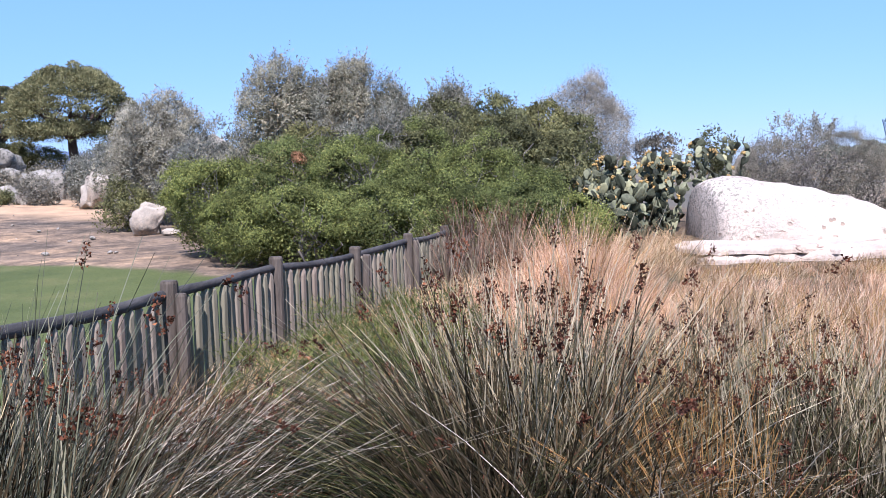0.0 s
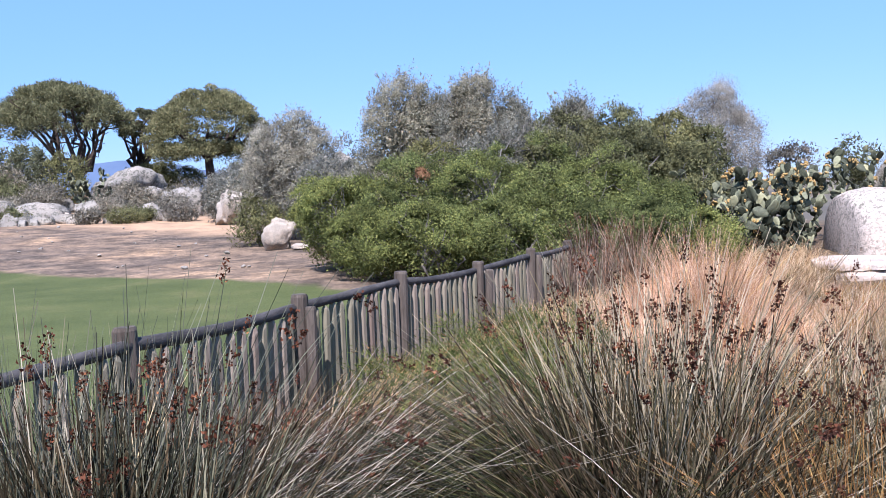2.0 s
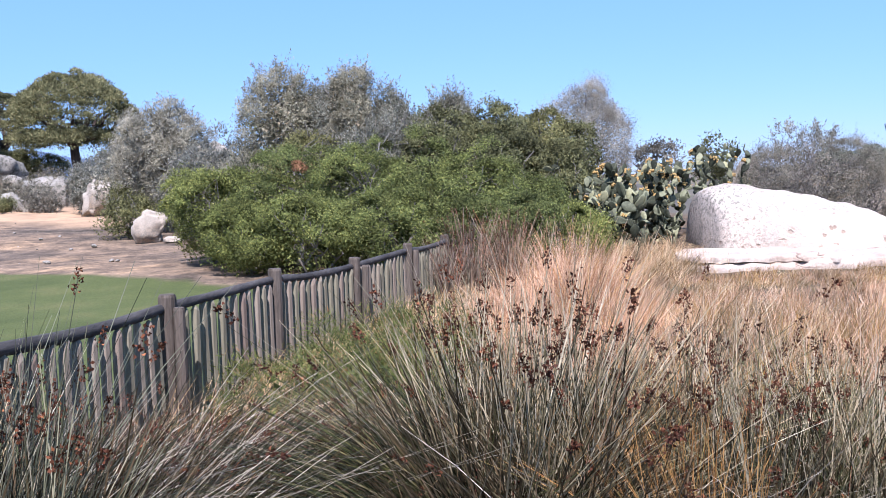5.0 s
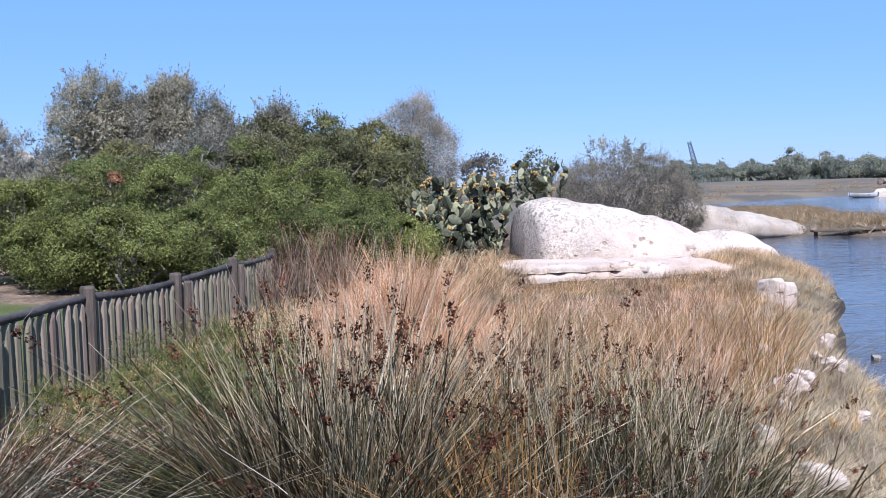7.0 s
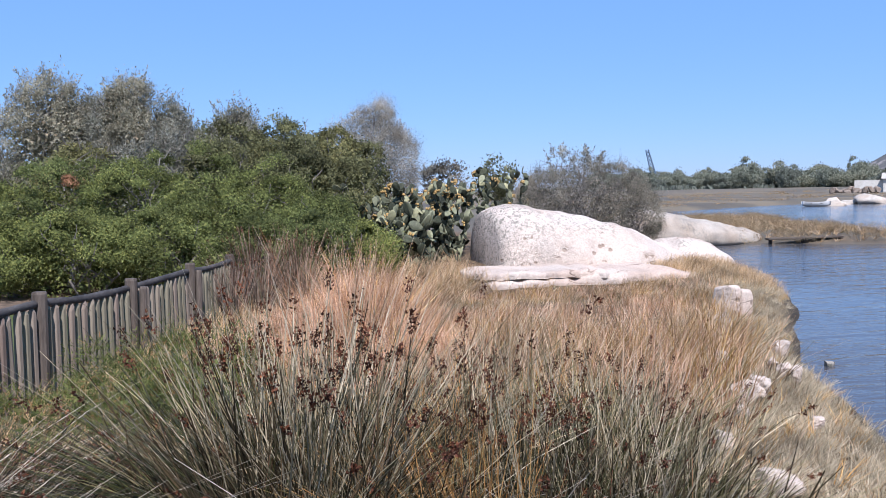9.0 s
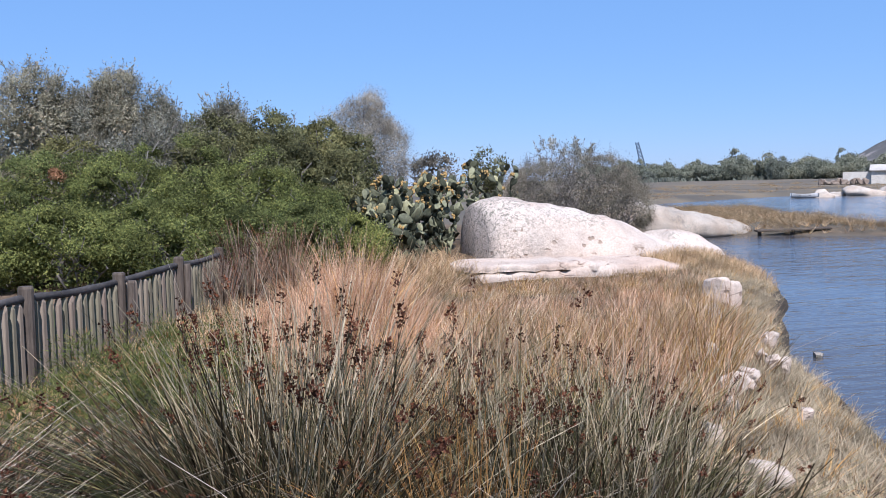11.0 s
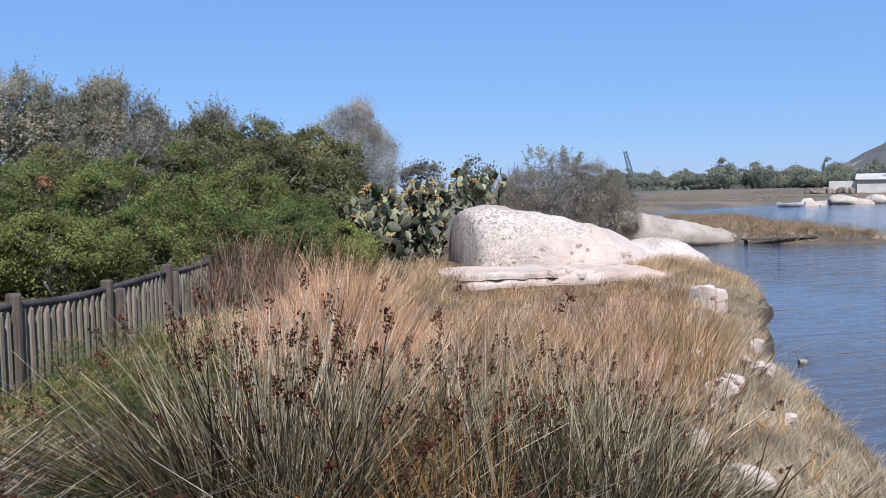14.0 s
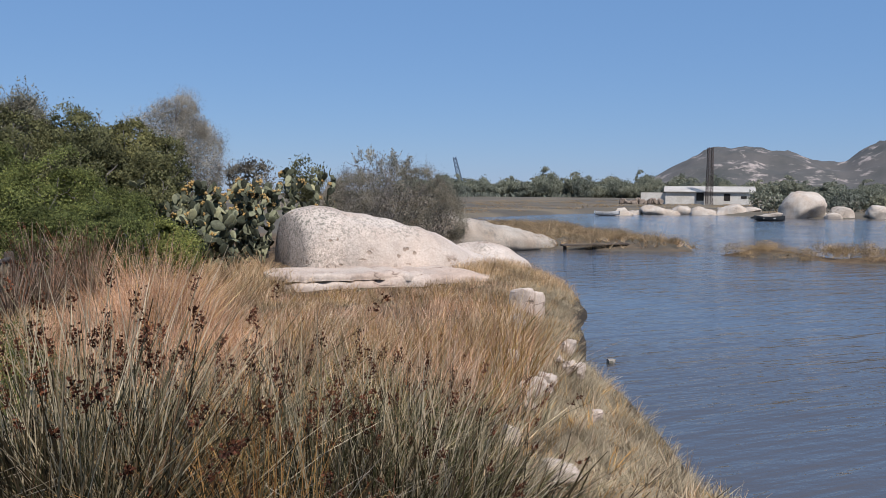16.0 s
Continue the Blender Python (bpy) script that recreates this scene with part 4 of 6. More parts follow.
def branch_meshes(half, count, seed, mat, thick=0.035, base=-1.0, twigs=4):
    """Stems that fork up from the foot of a shrub into its crown, each with its twigs."""
    rng = np.random.default_rng(seed)
    out = []
    for _ in range(count):
        a = rng.uniform(0, 6.283)
        e = rng.uniform(0.3, 0.9)
        tip = np.array([math.cos(a) * half[0] * e, math.sin(a) * half[1] * e, half[2] * rng.uniform(0.3, 0.95) * math.sqrt(max(0.05, 1 - 0.8 * e * e))])
        foot = np.array([math.cos(a) * half[0] * 0.12, math.sin(a) * half[1] * 0.12, base])
        V, F = limb(foot, tip, thick, thick * 0.3, rng, 0.09, 7, 5)
        parts = [(V, F)]
        for _ in range(twigs):
            p = V.reshape(7, 5, 3)[rng.integers(2, 7)].mean(0)
            q = p + unit(rng.normal(size=3) * np.array([1, 1, 0.6]) + np.array([0, 0, 0.9])) * rng.uniform(0.2, 0.5) * min(half)
            parts.append(limb(p, q, thick * 0.35, thick * 0.1, rng, 0.1, 4, 4))
        out.append(mesh_of("branch", *joined(*parts), mat, True))
    return out


def shrub(name, label, x, y, z0, crown, branches, category="shrub", turn=0.0, group=""):
    e = thing(name, label, category, (x, y, z0), turn, 1.0, group)
    put_part("crown", crown, e)
    for b in branches:
        put_part("branch", b, e)
    return e


# (x, y, half width, half depth, height of the crown's top over the ground)
LENTISK = [(-4.1, 16.9, 1.25, 1.2, 2.1), (-3.0, 17.2, 1.3, 1.3, 2.55), (-1.7, 17.2, 1.4, 1.2, 2.45), (-0.3, 17.5, 1.4, 1.2, 2.25), (0.9, 17.2, 1.2, 1.1, 2.05), (1.75, 17.0, 0.9, 0.9, 1.65), (2.3, 15.6, 0.6, 0.6, 1.0),
           (-2.4, 15.6, 1.1, 0.9, 1.35), (-0.9, 15.9, 1.1, 0.9, 1.35), (0.5, 15.9, 1.0, 0.9, 1.35), (1.6, 15.6, 0.9, 0.8, 1.25), (-3.6, 15.8, 0.9, 0.8, 1.3), (-4.6, 17.6, 1.0, 1.0, 1.9)]
for n, (x, y, a, b, h) in enumerate(LENTISK):
    g = hz(x, y)
    mid = h * 0.42
    half = (a, b, h - mid)
    cr = shrub_mesh(half, 82, 330, 0.041, 300 + n, M_LENTISK, 0.2, -0.8, 0.4, 0.55, 0.85, 0.08, 0.14, 30, (0.1, 0.28))
    e = shrub("lentisk_bush", "dense bright-green lentisk bush behind the fence", x, y, g + mid, cr, branch_meshes(half, 6, 300 + n, M_BARK_GREY, 0.03, -mid), group="lentisk thicket")
    if n == 1:
        dead = put_part("dead_leaf_patch", shrub_mesh((0.14, 0.14, 0.12), 7, 60, 0.04, 5, M_RUST, 0.08), e, "rusty dead leaf patch", pose(0.35, -1.2, 0.75))
        tagged(dead, kind="stuff")

TALL = [  # wild olives and dark evergreens rising behind
    (-3.55, 20.0, 0.9, 1.0, 4.4, M_OLIVE, 0.06), (-2.95, 20.2, 0.7, 0.8, 4.1, M_OLIVE, 0.06), (-2.15, 20.2, 0.65, 0.8, 4.4, M_OLIVE, 0.06), (-1.35, 20.4, 0.5, 0.7, 3.95, M_OLIVE, 0.06), (-0.75, 20.0, 0.8, 0.9, 3.4, M_OLIVE, 0.06),
    (0.0, 20.2, 0.85, 0.9, 3.55, M_DARKLEAF, 0.075), (0.2, 20.5, 0.55, 0.6, 3.85, M_OLIVE, 0.06), (1.2, 20.2, 0.9, 0.9, 3.35, M_DARKLEAF, 0.075), (2.1, 20.0, 0.9, 0.9, 3.3, M_DARKLEAF, 0.075), (2.9, 20.2, 0.8, 0.9, 2.75, M_DARKLEAF, 0.075),
    (-0.2, 18.9, 1.0, 0.8, 2.85, M_DARKLEAF, 0.075), (1.2, 18.8, 1.0, 0.8, 2.7, M_DARKLEAF, 0.075), (-1.6, 18.9, 1.0, 0.8, 2.8, M_OLIVE, 0.065), (-2.9, 18.9, 1.1, 0.8, 2.9, M_DARKLEAF, 0.07), (-4.3, 19.4, 0.9, 0.9, 2.3, M_OLIVE, 0.065), (2.4, 18.6, 0.8, 0.8, 2.3, M_DARKLEAF, 0.075)]
for n, (x, y, a, b, h, mt, lf) in enumerate(TALL):
    g = hz(x, y)
    mid = h * (0.62 if h > 3 else 0.5)
    half = (a, b, h - mid)
    airy = mt is M_OLIVE
    h = h - 0.5 if airy and h > 3 else h - 0.3 if h > 3 else h - 0.1
    half = (a, b, h - mid)
    cr = shrub_mesh(half, 105 if airy else 85, 150 if airy else 160, lf * (0.95 if airy else 0.8), 340 + n, mt, 0.19 if airy else 0.2, -0.95, 0.3, 0.42 if airy else 0.55, 1.3 if airy else 0.85, 0.3 if airy else 0.16, 0.26 if airy else 0.14, 75 if airy else 20, (0.25, 0.75) if airy else (0.15, 0.4))
    shrub("wild_olive" if airy else "evergreen_shrub", "grey-green wild olive with twiggy upright top" if airy else "dark glossy evergreen shrub in the thicket", x, y, g + mid, cr,
          branch_meshes(half, 7, 340 + n, M_BARK_GREY, 0.035, -mid, 6), "tree" if h > 3 else "shrub", group="thicket behind the fence")


def airy_tree(name, label, x, y, a, b, h, mt, seed, count, per, leaf, thick, stems, twigs, slim=0.4, mid=0.55, lump=0.3, rc=0.22, category="tree", core=0.1, loose=0.25, plumes=0):
    g = hz(x, y)
    m = h * mid
    half = (a, b, h - m)
    cr = shrub_mesh(half, count, per, leaf, seed, mt, rc, -0.9, lump, slim, 1.1, core, loose, plumes)
    return shrub(name, label, x, y, g + m, cr, branch_meshes(half, stems, seed, M_BARK_GREY, thick, -m, twigs), category)


airy_tree("tamarisk", "pale grey feathery tamarisk, half bare", 4.3, 26.8, 1.65, 1.2, 4.5, M_TAMARISK, 401, 240, 260, 0.042, 0.024, 16, 12, 0.28, 0.5, 0.32, 0.24, core=0.2, loose=0.35, plumes=130)
airy_tree("grey_bush", "tall grey-green bush with bare twigs on top", -8.9, 27.8, 1.5, 1.4, 4.2, M_GREYLEAF, 402, 190, 150, 0.075, 0.04, 10, 7, 0.4, 0.5, core=0.28, loose=0.2, plumes=60)
airy_tree("grey_bush", "grey-green bush beside the sandy ground", -10.2, 28.4, 1.1, 1.0, 2.7, M_OLIVE, 403, 90, 70, 0.085, 0.04, 8, 5, 0.4, 0.45, category="shrub")
airy_tree("grey_bush", "dull olive-green bush at the thicket's edge", -6.9, 25.5, 1.3, 1.2, 2.9, M_OLIVE, 404, 110, 85, 0.085, 0.04, 8, 5, 0.4, 0.45, category="shrub")
airy_tree("low_bush", "low dark-green bush beside a white rock", -9.3, 25.6, 0.75, 0.7, 1.35, M_DARKLEAF, 405, 55, 75, 0.08, 0.03, 5, 4, 0.5, 0.45, category="shrub")
airy_tree("low_bush", "low green bush beside an upright rock", -14.3, 34.8, 0.9, 0.8, 1.7, M_OLIVE, 406, 60, 70, 0.09, 0.03, 5, 4, 0.5, 0.45, category="shrub")
airy_tree("brown_bush", "dense twiggy grey-brown bush behind the large boulder", 8.5, 20.6, 1.8, 1.4, 2.2, M_BROWNLEAF, 407, 260, 190, 0.034, 0.02, 30, 20, 0.32, 0.42, 0.2, 0.18, "shrub", 0.14, 0.3, 50)
airy_tree("brown_bush", "dense twiggy dark bush behind the large boulder", 9.9, 20.9, 1.1, 1.0, 1.7, M_BROWNLEAF, 408, 150, 150, 0.036, 0.018, 14, 12, 0.34, 0.42, 0.2, 0.18, "shrub", 0.1, 0.3)
airy_tree("brown_bush", "thin pale bush with bare upright twigs", 8.9, 21.6, 1.0, 0.9, 2.6, M_GREYLEAF, 409, 40, 30, 0.07, 0.014, 16, 12, 0.35, 0.5, 0.3, 0.18, "shrub", 0.03, 0.5, 40)
airy_tree("small_tree", "small dark rounded tree beyond the prickly pears", 7.1, 29.2, 0.8, 0.7, 2.6, M_BROWNLEAF, 410, 45, 60, 0.1, 0.04, 6, 4, 0.4, 0.7)
airy_tree("small_tree", "small dark rounded tree beyond the prickly pears", 8.9, 28.8, 0.75, 0.7, 2.5, M_DARKLEAF, 411, 45, 60, 0.1, 0.04, 6, 4, 0.45, 0.7)
rock(11.0, 32.2, 1.2, 2.5, 505, M_ROCK_CLEAN, "pale rock showing behind the prickly pears", 0.8)

# low bushes round the far left outcrop
for n, (x, y, a, h, mt) in enumerate([(-31.5, 47.5, 2.2, 3.6, M_PINE), (-35.5, 47.0, 2.6, 3.9, M_PINE), (-28.3, 47.0, 1.4, 2.9, M_DARKLEAF), (-26.8, 42.4, 1.2, 1.4, M_BROWNLEAF), (-33.6, 46.0, 1.8, 2.6, M_DARKLEAF), (-37.2, 45.6, 2.0, 2.8, M_DARKLEAF), (-30.6, 44.6, 1.5, 1.9, M_BROWNLEAF), (-34.5, 43.6, 1.5, 1.7, M_OLIVE), (-29.3, 42.6, 1.4, 1.7, M_DARKLEAF), (-26.0, 58.0, 1.7, 1.7, M_DARKLEAF), (-21.6, 58.5, 1.6, 1.7, M_OLIVE),
                                  (-19.6, 52.5, 1.6, 2.0, M_DARKLEAF), (-17.8, 48.5, 1.8, 2.4, M_OLIVE), (-16.2, 42.5, 1.4, 1.9, M_OLIVE), (-14.4, 37.5, 1.4, 1.9, M_OLIVE), (-22.2, 43.0, 1.2, 1.4, M_BROWNLEAF), (-21.0, 46.0, 1.3, 1.1, M_BROWNLEAF), (-24.6, 45.0, 1.2, 1.0, M_BROWNLEAF), (-23.0, 42.0, 1.1, 0.9, M_BROWNLEAF), (-27.6, 40.5, 1.2, 0.9, M_BROWNLEAF), (-19.3, 41.6, 0.9, 0.8, M_BROWNLEAF), (-28.5, 58.0, 2.0, 2.2, M_DARKLEAF), (-39.0, 50.0, 2.6, 3.4, M_PINE),
                                  (-13.0, 44.0, 2.0, 3.0, M_OLIVE), (-8.0, 33.0, 1.6, 3.0, M_OLIVE), (-5.5, 27.0, 1.6, 3.0, M_DARKLEAF), (-2.0, 26.0, 2.0, 3.0, M_DARKLEAF), (1.5, 26.0, 1.8, 2.8, M_DARKLEAF)]):
    airy_tree("scrub_bush", "dark scrub bush among the granite rocks", x, y, a, a * 0.85, h, mt, 420 + n, 110 if a > 1.75 else 60, 85 if a > 1.75 else 66, 0.12 if a > 1.75 else 0.11, 0.04, 4, 3, 0.5, 0.42, rc=0.32, category="shrub", core=0.25)
rng_low = np.random.default_rng(29)
for n in range(12):
    d, a = rng_low.uniform(39.5, 46), radians(90 + rng_low.uniform(21.5, 34.5))
    w = rng_low.uniform(0.5, 1.0)
    airy_tree("scrub_bush", "low grey-brown scrub among the broken rocks", d * math.cos(a), d * math.sin(a), w, w * 0.85, w * rng_low.uniform(0.7, 1.1), M_BROWNLEAF if n % 3 else M_DARKLEAF, 460 + n, 30, 60, 0.09, 0.03, 4, 3, 0.45, 0.42, rc=0.2, category="shrub", core=0.2)


# ---- umbrella pines ----
def umbrella_pine(x, y, h, crown_w, crown_h, seed, label, fork=0.45, lean=0.0, count=75, hollow=0.35, limbs=11):
    """hollow: how far up from its rim the crown's underside is open."""
    rng = np.random.default_rng(seed)
    g = hz(x, y)
    e = thing("umbrella_pine", label, "tree", (x, y, g), 0, 1.0, "umbrella pines")
    rim = h - crown_h
    split = np.array([lean * 0.4, 0, h * fork])
    put_part("trunk", mesh_of("trunk", *limb((0, 0, -0.3), split, 0.36, 0.25, rng, 0.03, 7, 9), M_BARK, True), e)
    for k in range(limbs):
        a = k * 2.4 + rng.uniform(-0.3, 0.3)
        r = crown_w / 2 * rng.uniform(0.35, 0.88)
        tip = np.array([lean + math.cos(a) * r, math.sin(a) * r, rim + crown_h * (0.25 + 0.3 * (1 - (2 * r / crown_w) ** 2))])
        V, F = limb(split * rng.uniform(0.86, 1.0), tip, 0.17, 0.06, rng, 0.07, 7, 6, 0.06)
        parts = [(V, F)]
        for _ in range(4):
            p = V.reshape(7, 6, 3)[rng.integers(3, 7)].mean(0)
            parts.append(limb(p, p + np.array([rng.normal() * 0.7, rng.normal() * 0.7, rng.uniform(0.4, 0.9)]), 0.05, 0.02, rng, 0.1, 4, 4))
        put_part("limb", mesh_of("limb", *joined(*parts), M_BARK, True), e)
    count = count * 2
    d = np.sqrt(rng.uniform(0, 1, count))
    a = rng.uniform(0, 6.283, count)
    dome = np.clip(1 - d ** 2.3, 0, 1) ** 0.62
    under = rng.random(count) < 0.3
    cz = rim + crown_h * np.where(under, 0.02 + hollow * dome, 0.05 + 0.85 * dome) + rng.normal(size=count) * crown_h * 0.025
    C = np.stack([lean + np.cos(a) * d * crown_w * 0.46, np.sin(a) * d * crown_w * 0.46, cz], -1)
    per = 260
    idx = np.repeat(np.arange(count), per)
    n = len(idx)
    dirs = unit(unit(rng.normal(size=(n, 3))) + np.array([0, 0, 0.4]))
    rad = crown_w * rng.uniform(0.04, 0.085, count)[idx][:, None]
    P = C[idx] + dirs * rad * np.array([1.2, 1.2, 0.75]) * rng.uniform(0.55, 1.02, (n, 1))
    D = dirs * 0.9 + np.array([0, 0, 0.4]) + rng.normal(size=(n, 3)) * 0.5
    V, F = leaves(P, D, rng.uniform(0.11, 0.2, n), rng.uniform(0.05, 0.085, n), rng, 0.08, unit(dirs + rng.normal(size=(n, 3)) * 0.2), True)
    put_part("crown", mesh_of("crown", V, F, M_PINE), e)
    return e


umbrella_pine(-31.0, 53.7, 7.3, 9.0, 3.6, 11, "umbrella pine with many spreading bare limbs", 0.14, -1.3, 115, 0.62, 17)
umbrella_pine(-30.6, 58.8, 6.0, 3.4, 2.3, 12, "small umbrella pine leaning beside a larger one", 0.2, 1.3, 26)
umbrella_pine(-23.15, 55.4, 6.75, 8.5, 4.7, 13, "umbrella pine with dense rounded crown and dark trunk", 0.36, 0.0, 125, 0.15)


# ---- prickly pears ----
def pad_mesh(seed):
    """A flat fleshy oval pad, 1 long, standing on its narrow foot."""
    rng = np.random.default_rng(seed)
    bm = bmesh.new()
    bmesh.ops.create_uvsphere(bm, u_segments=12, v_segments=7, radius=0.5)
    bend = rng.uniform(-0.12, 0.12)
    for v in bm.verts:
        x, y, z = v.co
        s = z + 0.5
        wide = 0.66 * (0.55 + 0.45 * min(1.0, s * 1.6))
        v.co = (x * wide, y * 0.13 + bend * (s - 0.5) ** 2 + 0.03 * math.sin(x * 9 + seed), s)
    return bm_mesh("pad", bm, M_PAD, True)


def fruit_mesh():
    bm = bmesh.new()
    bmesh.ops.create_icosphere(bm, subdivisions=1, radius=0.5)
    for v in bm.verts:
        v.co = (v.co.x * 0.6, v.co.y * 0.6, v.co.z + 0.45 if v.co.z < 0.35 else 0.72)
    return bm_mesh("fruit", bm, M_FRUIT, True)


PADS, FRUIT = [pad_mesh(s) for s in range(4)], fruit_mesh()


def prickly_pear(x, y, reach, tall, seed, label, pads=46, fruits=0.5, size=0.24, face=None):
    rng = np.random.default_rng(seed)
    g = hz(x, y)
    e = thing("prickly_pear", label, "cactus", (x, y, g), 0, 1.0, "prickly pears")
    tips = []
    face = math.degrees(math.atan2(-x, y)) if face is None else face
    for _ in range(max(4, pads // 12)):
        tips.append((Vector((rng.uniform(-reach, reach) * 0.8, rng.uniform(-0.5, 0.5) * reach, -0.05)), rng.uniform(-25, 25), rng.uniform(-25, 25)))
    live = list(tips)
    spare = list(tips)
    made = 0
    while made < pads:
        if not live:
            live = list(spare)
        p, lx, ly = live.pop(int(rng.integers(len(live))) if rng.random() < 0.35 else -1)
        s = size * rng.uniform(0.5, 1.12)
        m = Matrix.Translation(p) @ pose(0, 0, 0, lx, ly, rng.uniform(0, 360) if rng.random() < 0.5 else face + rng.normal() * 30) @ Matrix.Diagonal((s, s, s, 1))
        pad = put_part("pad", PADS[rng.integers(4)], e, "", m)
        made += 1
        top = m @ Vector((0, 0, 0.93))
        if top.z < tall and abs(top.x) < reach * 1.2:
            for _ in range(int(rng.integers(1, 4))):
                o = m @ Vector((rng.uniform(-0.2, 0.2), 0, rng.uniform(0.8, 0.96)))
                live.append((o, lx * 0.2 + rng.normal() * 36, ly * 0.2 + rng.normal() * 38))
        if rng.random() < fruits * 0.55 and top.z > tall * 0.5:
            for k in range(int(rng.integers(14, 24))):
                u = rng.uniform(-0.3, 0.3)
                f = rng.uniform(0.05, 0.078) / m.to_scale().x
                put_part("fruit", FRUIT, pad, "", Matrix.Translation((u, rng.uniform(-0.09, 0.09), rng.uniform(0.86, 1.02) - abs(u) * 0.9)) @ pose(0, 0, 0, rng.normal() * 30, u * 120, 0) @ Matrix.Diagonal((f, f, f, 1)))
    return e


prickly_pear(2.75, 18.3, 0.75, 1.25, 61, "large prickly pear with grey-green pads among the bushes", 220, 0.1)
prickly_pear(3.6, 18.2, 0.8, 1.5, 62, "large prickly pear laden with yellow fruit beside the boulder", 250, 0.5)
prickly_pear(3.5, 17.1, 0.6, 1.0, 67, "low prickly pear with pale green pads beside the boulder", 90, 0.15, 0.32)
prickly_pear(4.5, 18.9, 0.8, 1.45, 63, "large prickly pear laden with yellow fruit behind the boulder", 240, 0.5)
prickly_pear(5.4, 19.8, 0.8, 1.62, 64, "tall prickly pear with upright pads behind the boulder", 220, 0.2)
prickly_pear(6.3, 20.4, 0.7, 1.95, 65, "tall prickly pear with upright pads behind the boulder", 190, 0.1)
prickly_pear(7.1, 20.6, 0.5, 1.7, 66, "tall prickly pear with upright pads behind the boulder", 55, 0.1)
prickly_pear(2.4, 17.95, 0.22, 2.5, 68, "tall thin prickly pear rising through the thicket", 120, 0.0, 0.23)
prickly_pear(3.0, 17.2, 0.6, 1.15, 71, "low prickly pear with grey-green pads beside the lentisk", 110, 0.05, 0.26)
prickly_pear(4.3, 17.9, 0.5, 1.5, 72, "prickly pear crowding against the granite boulder", 120, 0.5, 0.25)
prickly_pear(-25.6, 43.6, 0.9, 2.2, 69, "dark prickly pear beside the pine and rocks", 52, 0.05, 0.42)
prickly_pear(-24.4, 43.2, 0.8, 1.6, 70, "dark prickly pear beside the pine and rocks", 40, 0.05, 0.42)


# ---- rushes ----
def tussock(seed, count, tall, spread, mat, lean=(0, 0), heads=0.3, thick=0.005, droop=0.12, foot=0.16, stray=0.06, thatch=0.6, bundle=9):
    """Stiff stems that fan out of one foot in loose bundles, with dark seed heads near the tips of some."""
    rng = np.random.default_rng(seed)
    nb = max(3, count // bundle)
    own = rng.integers(0, nb, count)
    a = (rng.uniform(0, 6.283, nb))[own]
    r = np.sqrt(rng.uniform(0, 1, nb))[own]
    B = np.stack([np.cos(a) * r * foot, np.sin(a) * r * foot, np.zeros(count) - 0.03], -1) + rng.normal(size=(count, 3)) * np.array([0.02, 0.02, 0])
    out = (rng.uniform(0, 1, nb) ** 0.8 * spread)[own]
    D = np.stack([np.cos(a) * out + lean[0], np.sin(a) * out + lean[1], np.ones(count)], -1) + (rng.normal(size=(nb, 3)) * stray)[own] + rng.normal(size=(count, 3)) * stray * 0.7
    L = tall * (rng.uniform(0.75, 1.1, nb)[own]) * rng.uniform(0.8, 1.06, count) * np.where(rng.random(count) < 0.3, 0.6, 1)
    bend = np.stack([D[:, 0] * 0.25 + rng.normal(size=count) * 0.06, D[:, 1] * 0.25 + rng.normal(size=count) * 0.06, -droop * rng.uniform(0.2, 1.6, count) * (0.4 + np.hypot(D[:, 0], D[:, 1]))], -1)
    V, F, P = blades(B, D, bend, L, thick * rng.uniform(0.6, 1.4, count), 4, rng)
    st = mesh_of("tuft", V, F, mat)
    # short dead stems whose dark colour stands in for shade between the live ones
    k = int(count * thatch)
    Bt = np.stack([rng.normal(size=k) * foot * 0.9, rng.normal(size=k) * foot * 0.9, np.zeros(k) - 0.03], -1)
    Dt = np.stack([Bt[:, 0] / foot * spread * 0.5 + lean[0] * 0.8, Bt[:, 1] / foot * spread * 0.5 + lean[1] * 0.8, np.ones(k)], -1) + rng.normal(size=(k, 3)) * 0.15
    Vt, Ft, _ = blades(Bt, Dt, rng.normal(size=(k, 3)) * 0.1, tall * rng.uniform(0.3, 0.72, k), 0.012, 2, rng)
    under = mesh_of("thatch", Vt, Ft, M_SHADE_THATCH)
    pick = np.flatnonzero((rng.random(count) < heads) & (L > tall * 0.72))
    per = 30
    idx = np.repeat(pick, per)
    knot = rng.integers(0, 2, len(idx))[:, None]  # up to three knots of florets on a stem
    low = np.clip((rng.uniform(0.0, 1.0, len(pick)) ** 1.5 * 0.8).repeat(per)[:, None] + knot * 0.13, 0, 0.9)
    at = P[idx, 3] * low + P[idx, 4] * (1 - low)
    along = unit(P[idx, 4] - P[idx, 3])
    big = rng.uniform(0.6, 1.5, len(pick)).repeat(per)[:, None]
    C = at + along * rng.normal(size=(len(idx), 1)) * 0.008 * big + rng.normal(size=(len(idx), 3)) * 0.0055 * big
    Vh, Fh = leaves(C, rng.normal(size=(len(idx), 3)) + along, rng.uniform(0.009, 0.015, len(idx)), rng.uniform(0.006, 0.010, len(idx)), rng, 0.3)
    return st, mesh_of("inflorescence", Vh, Fh, M_SEED), under


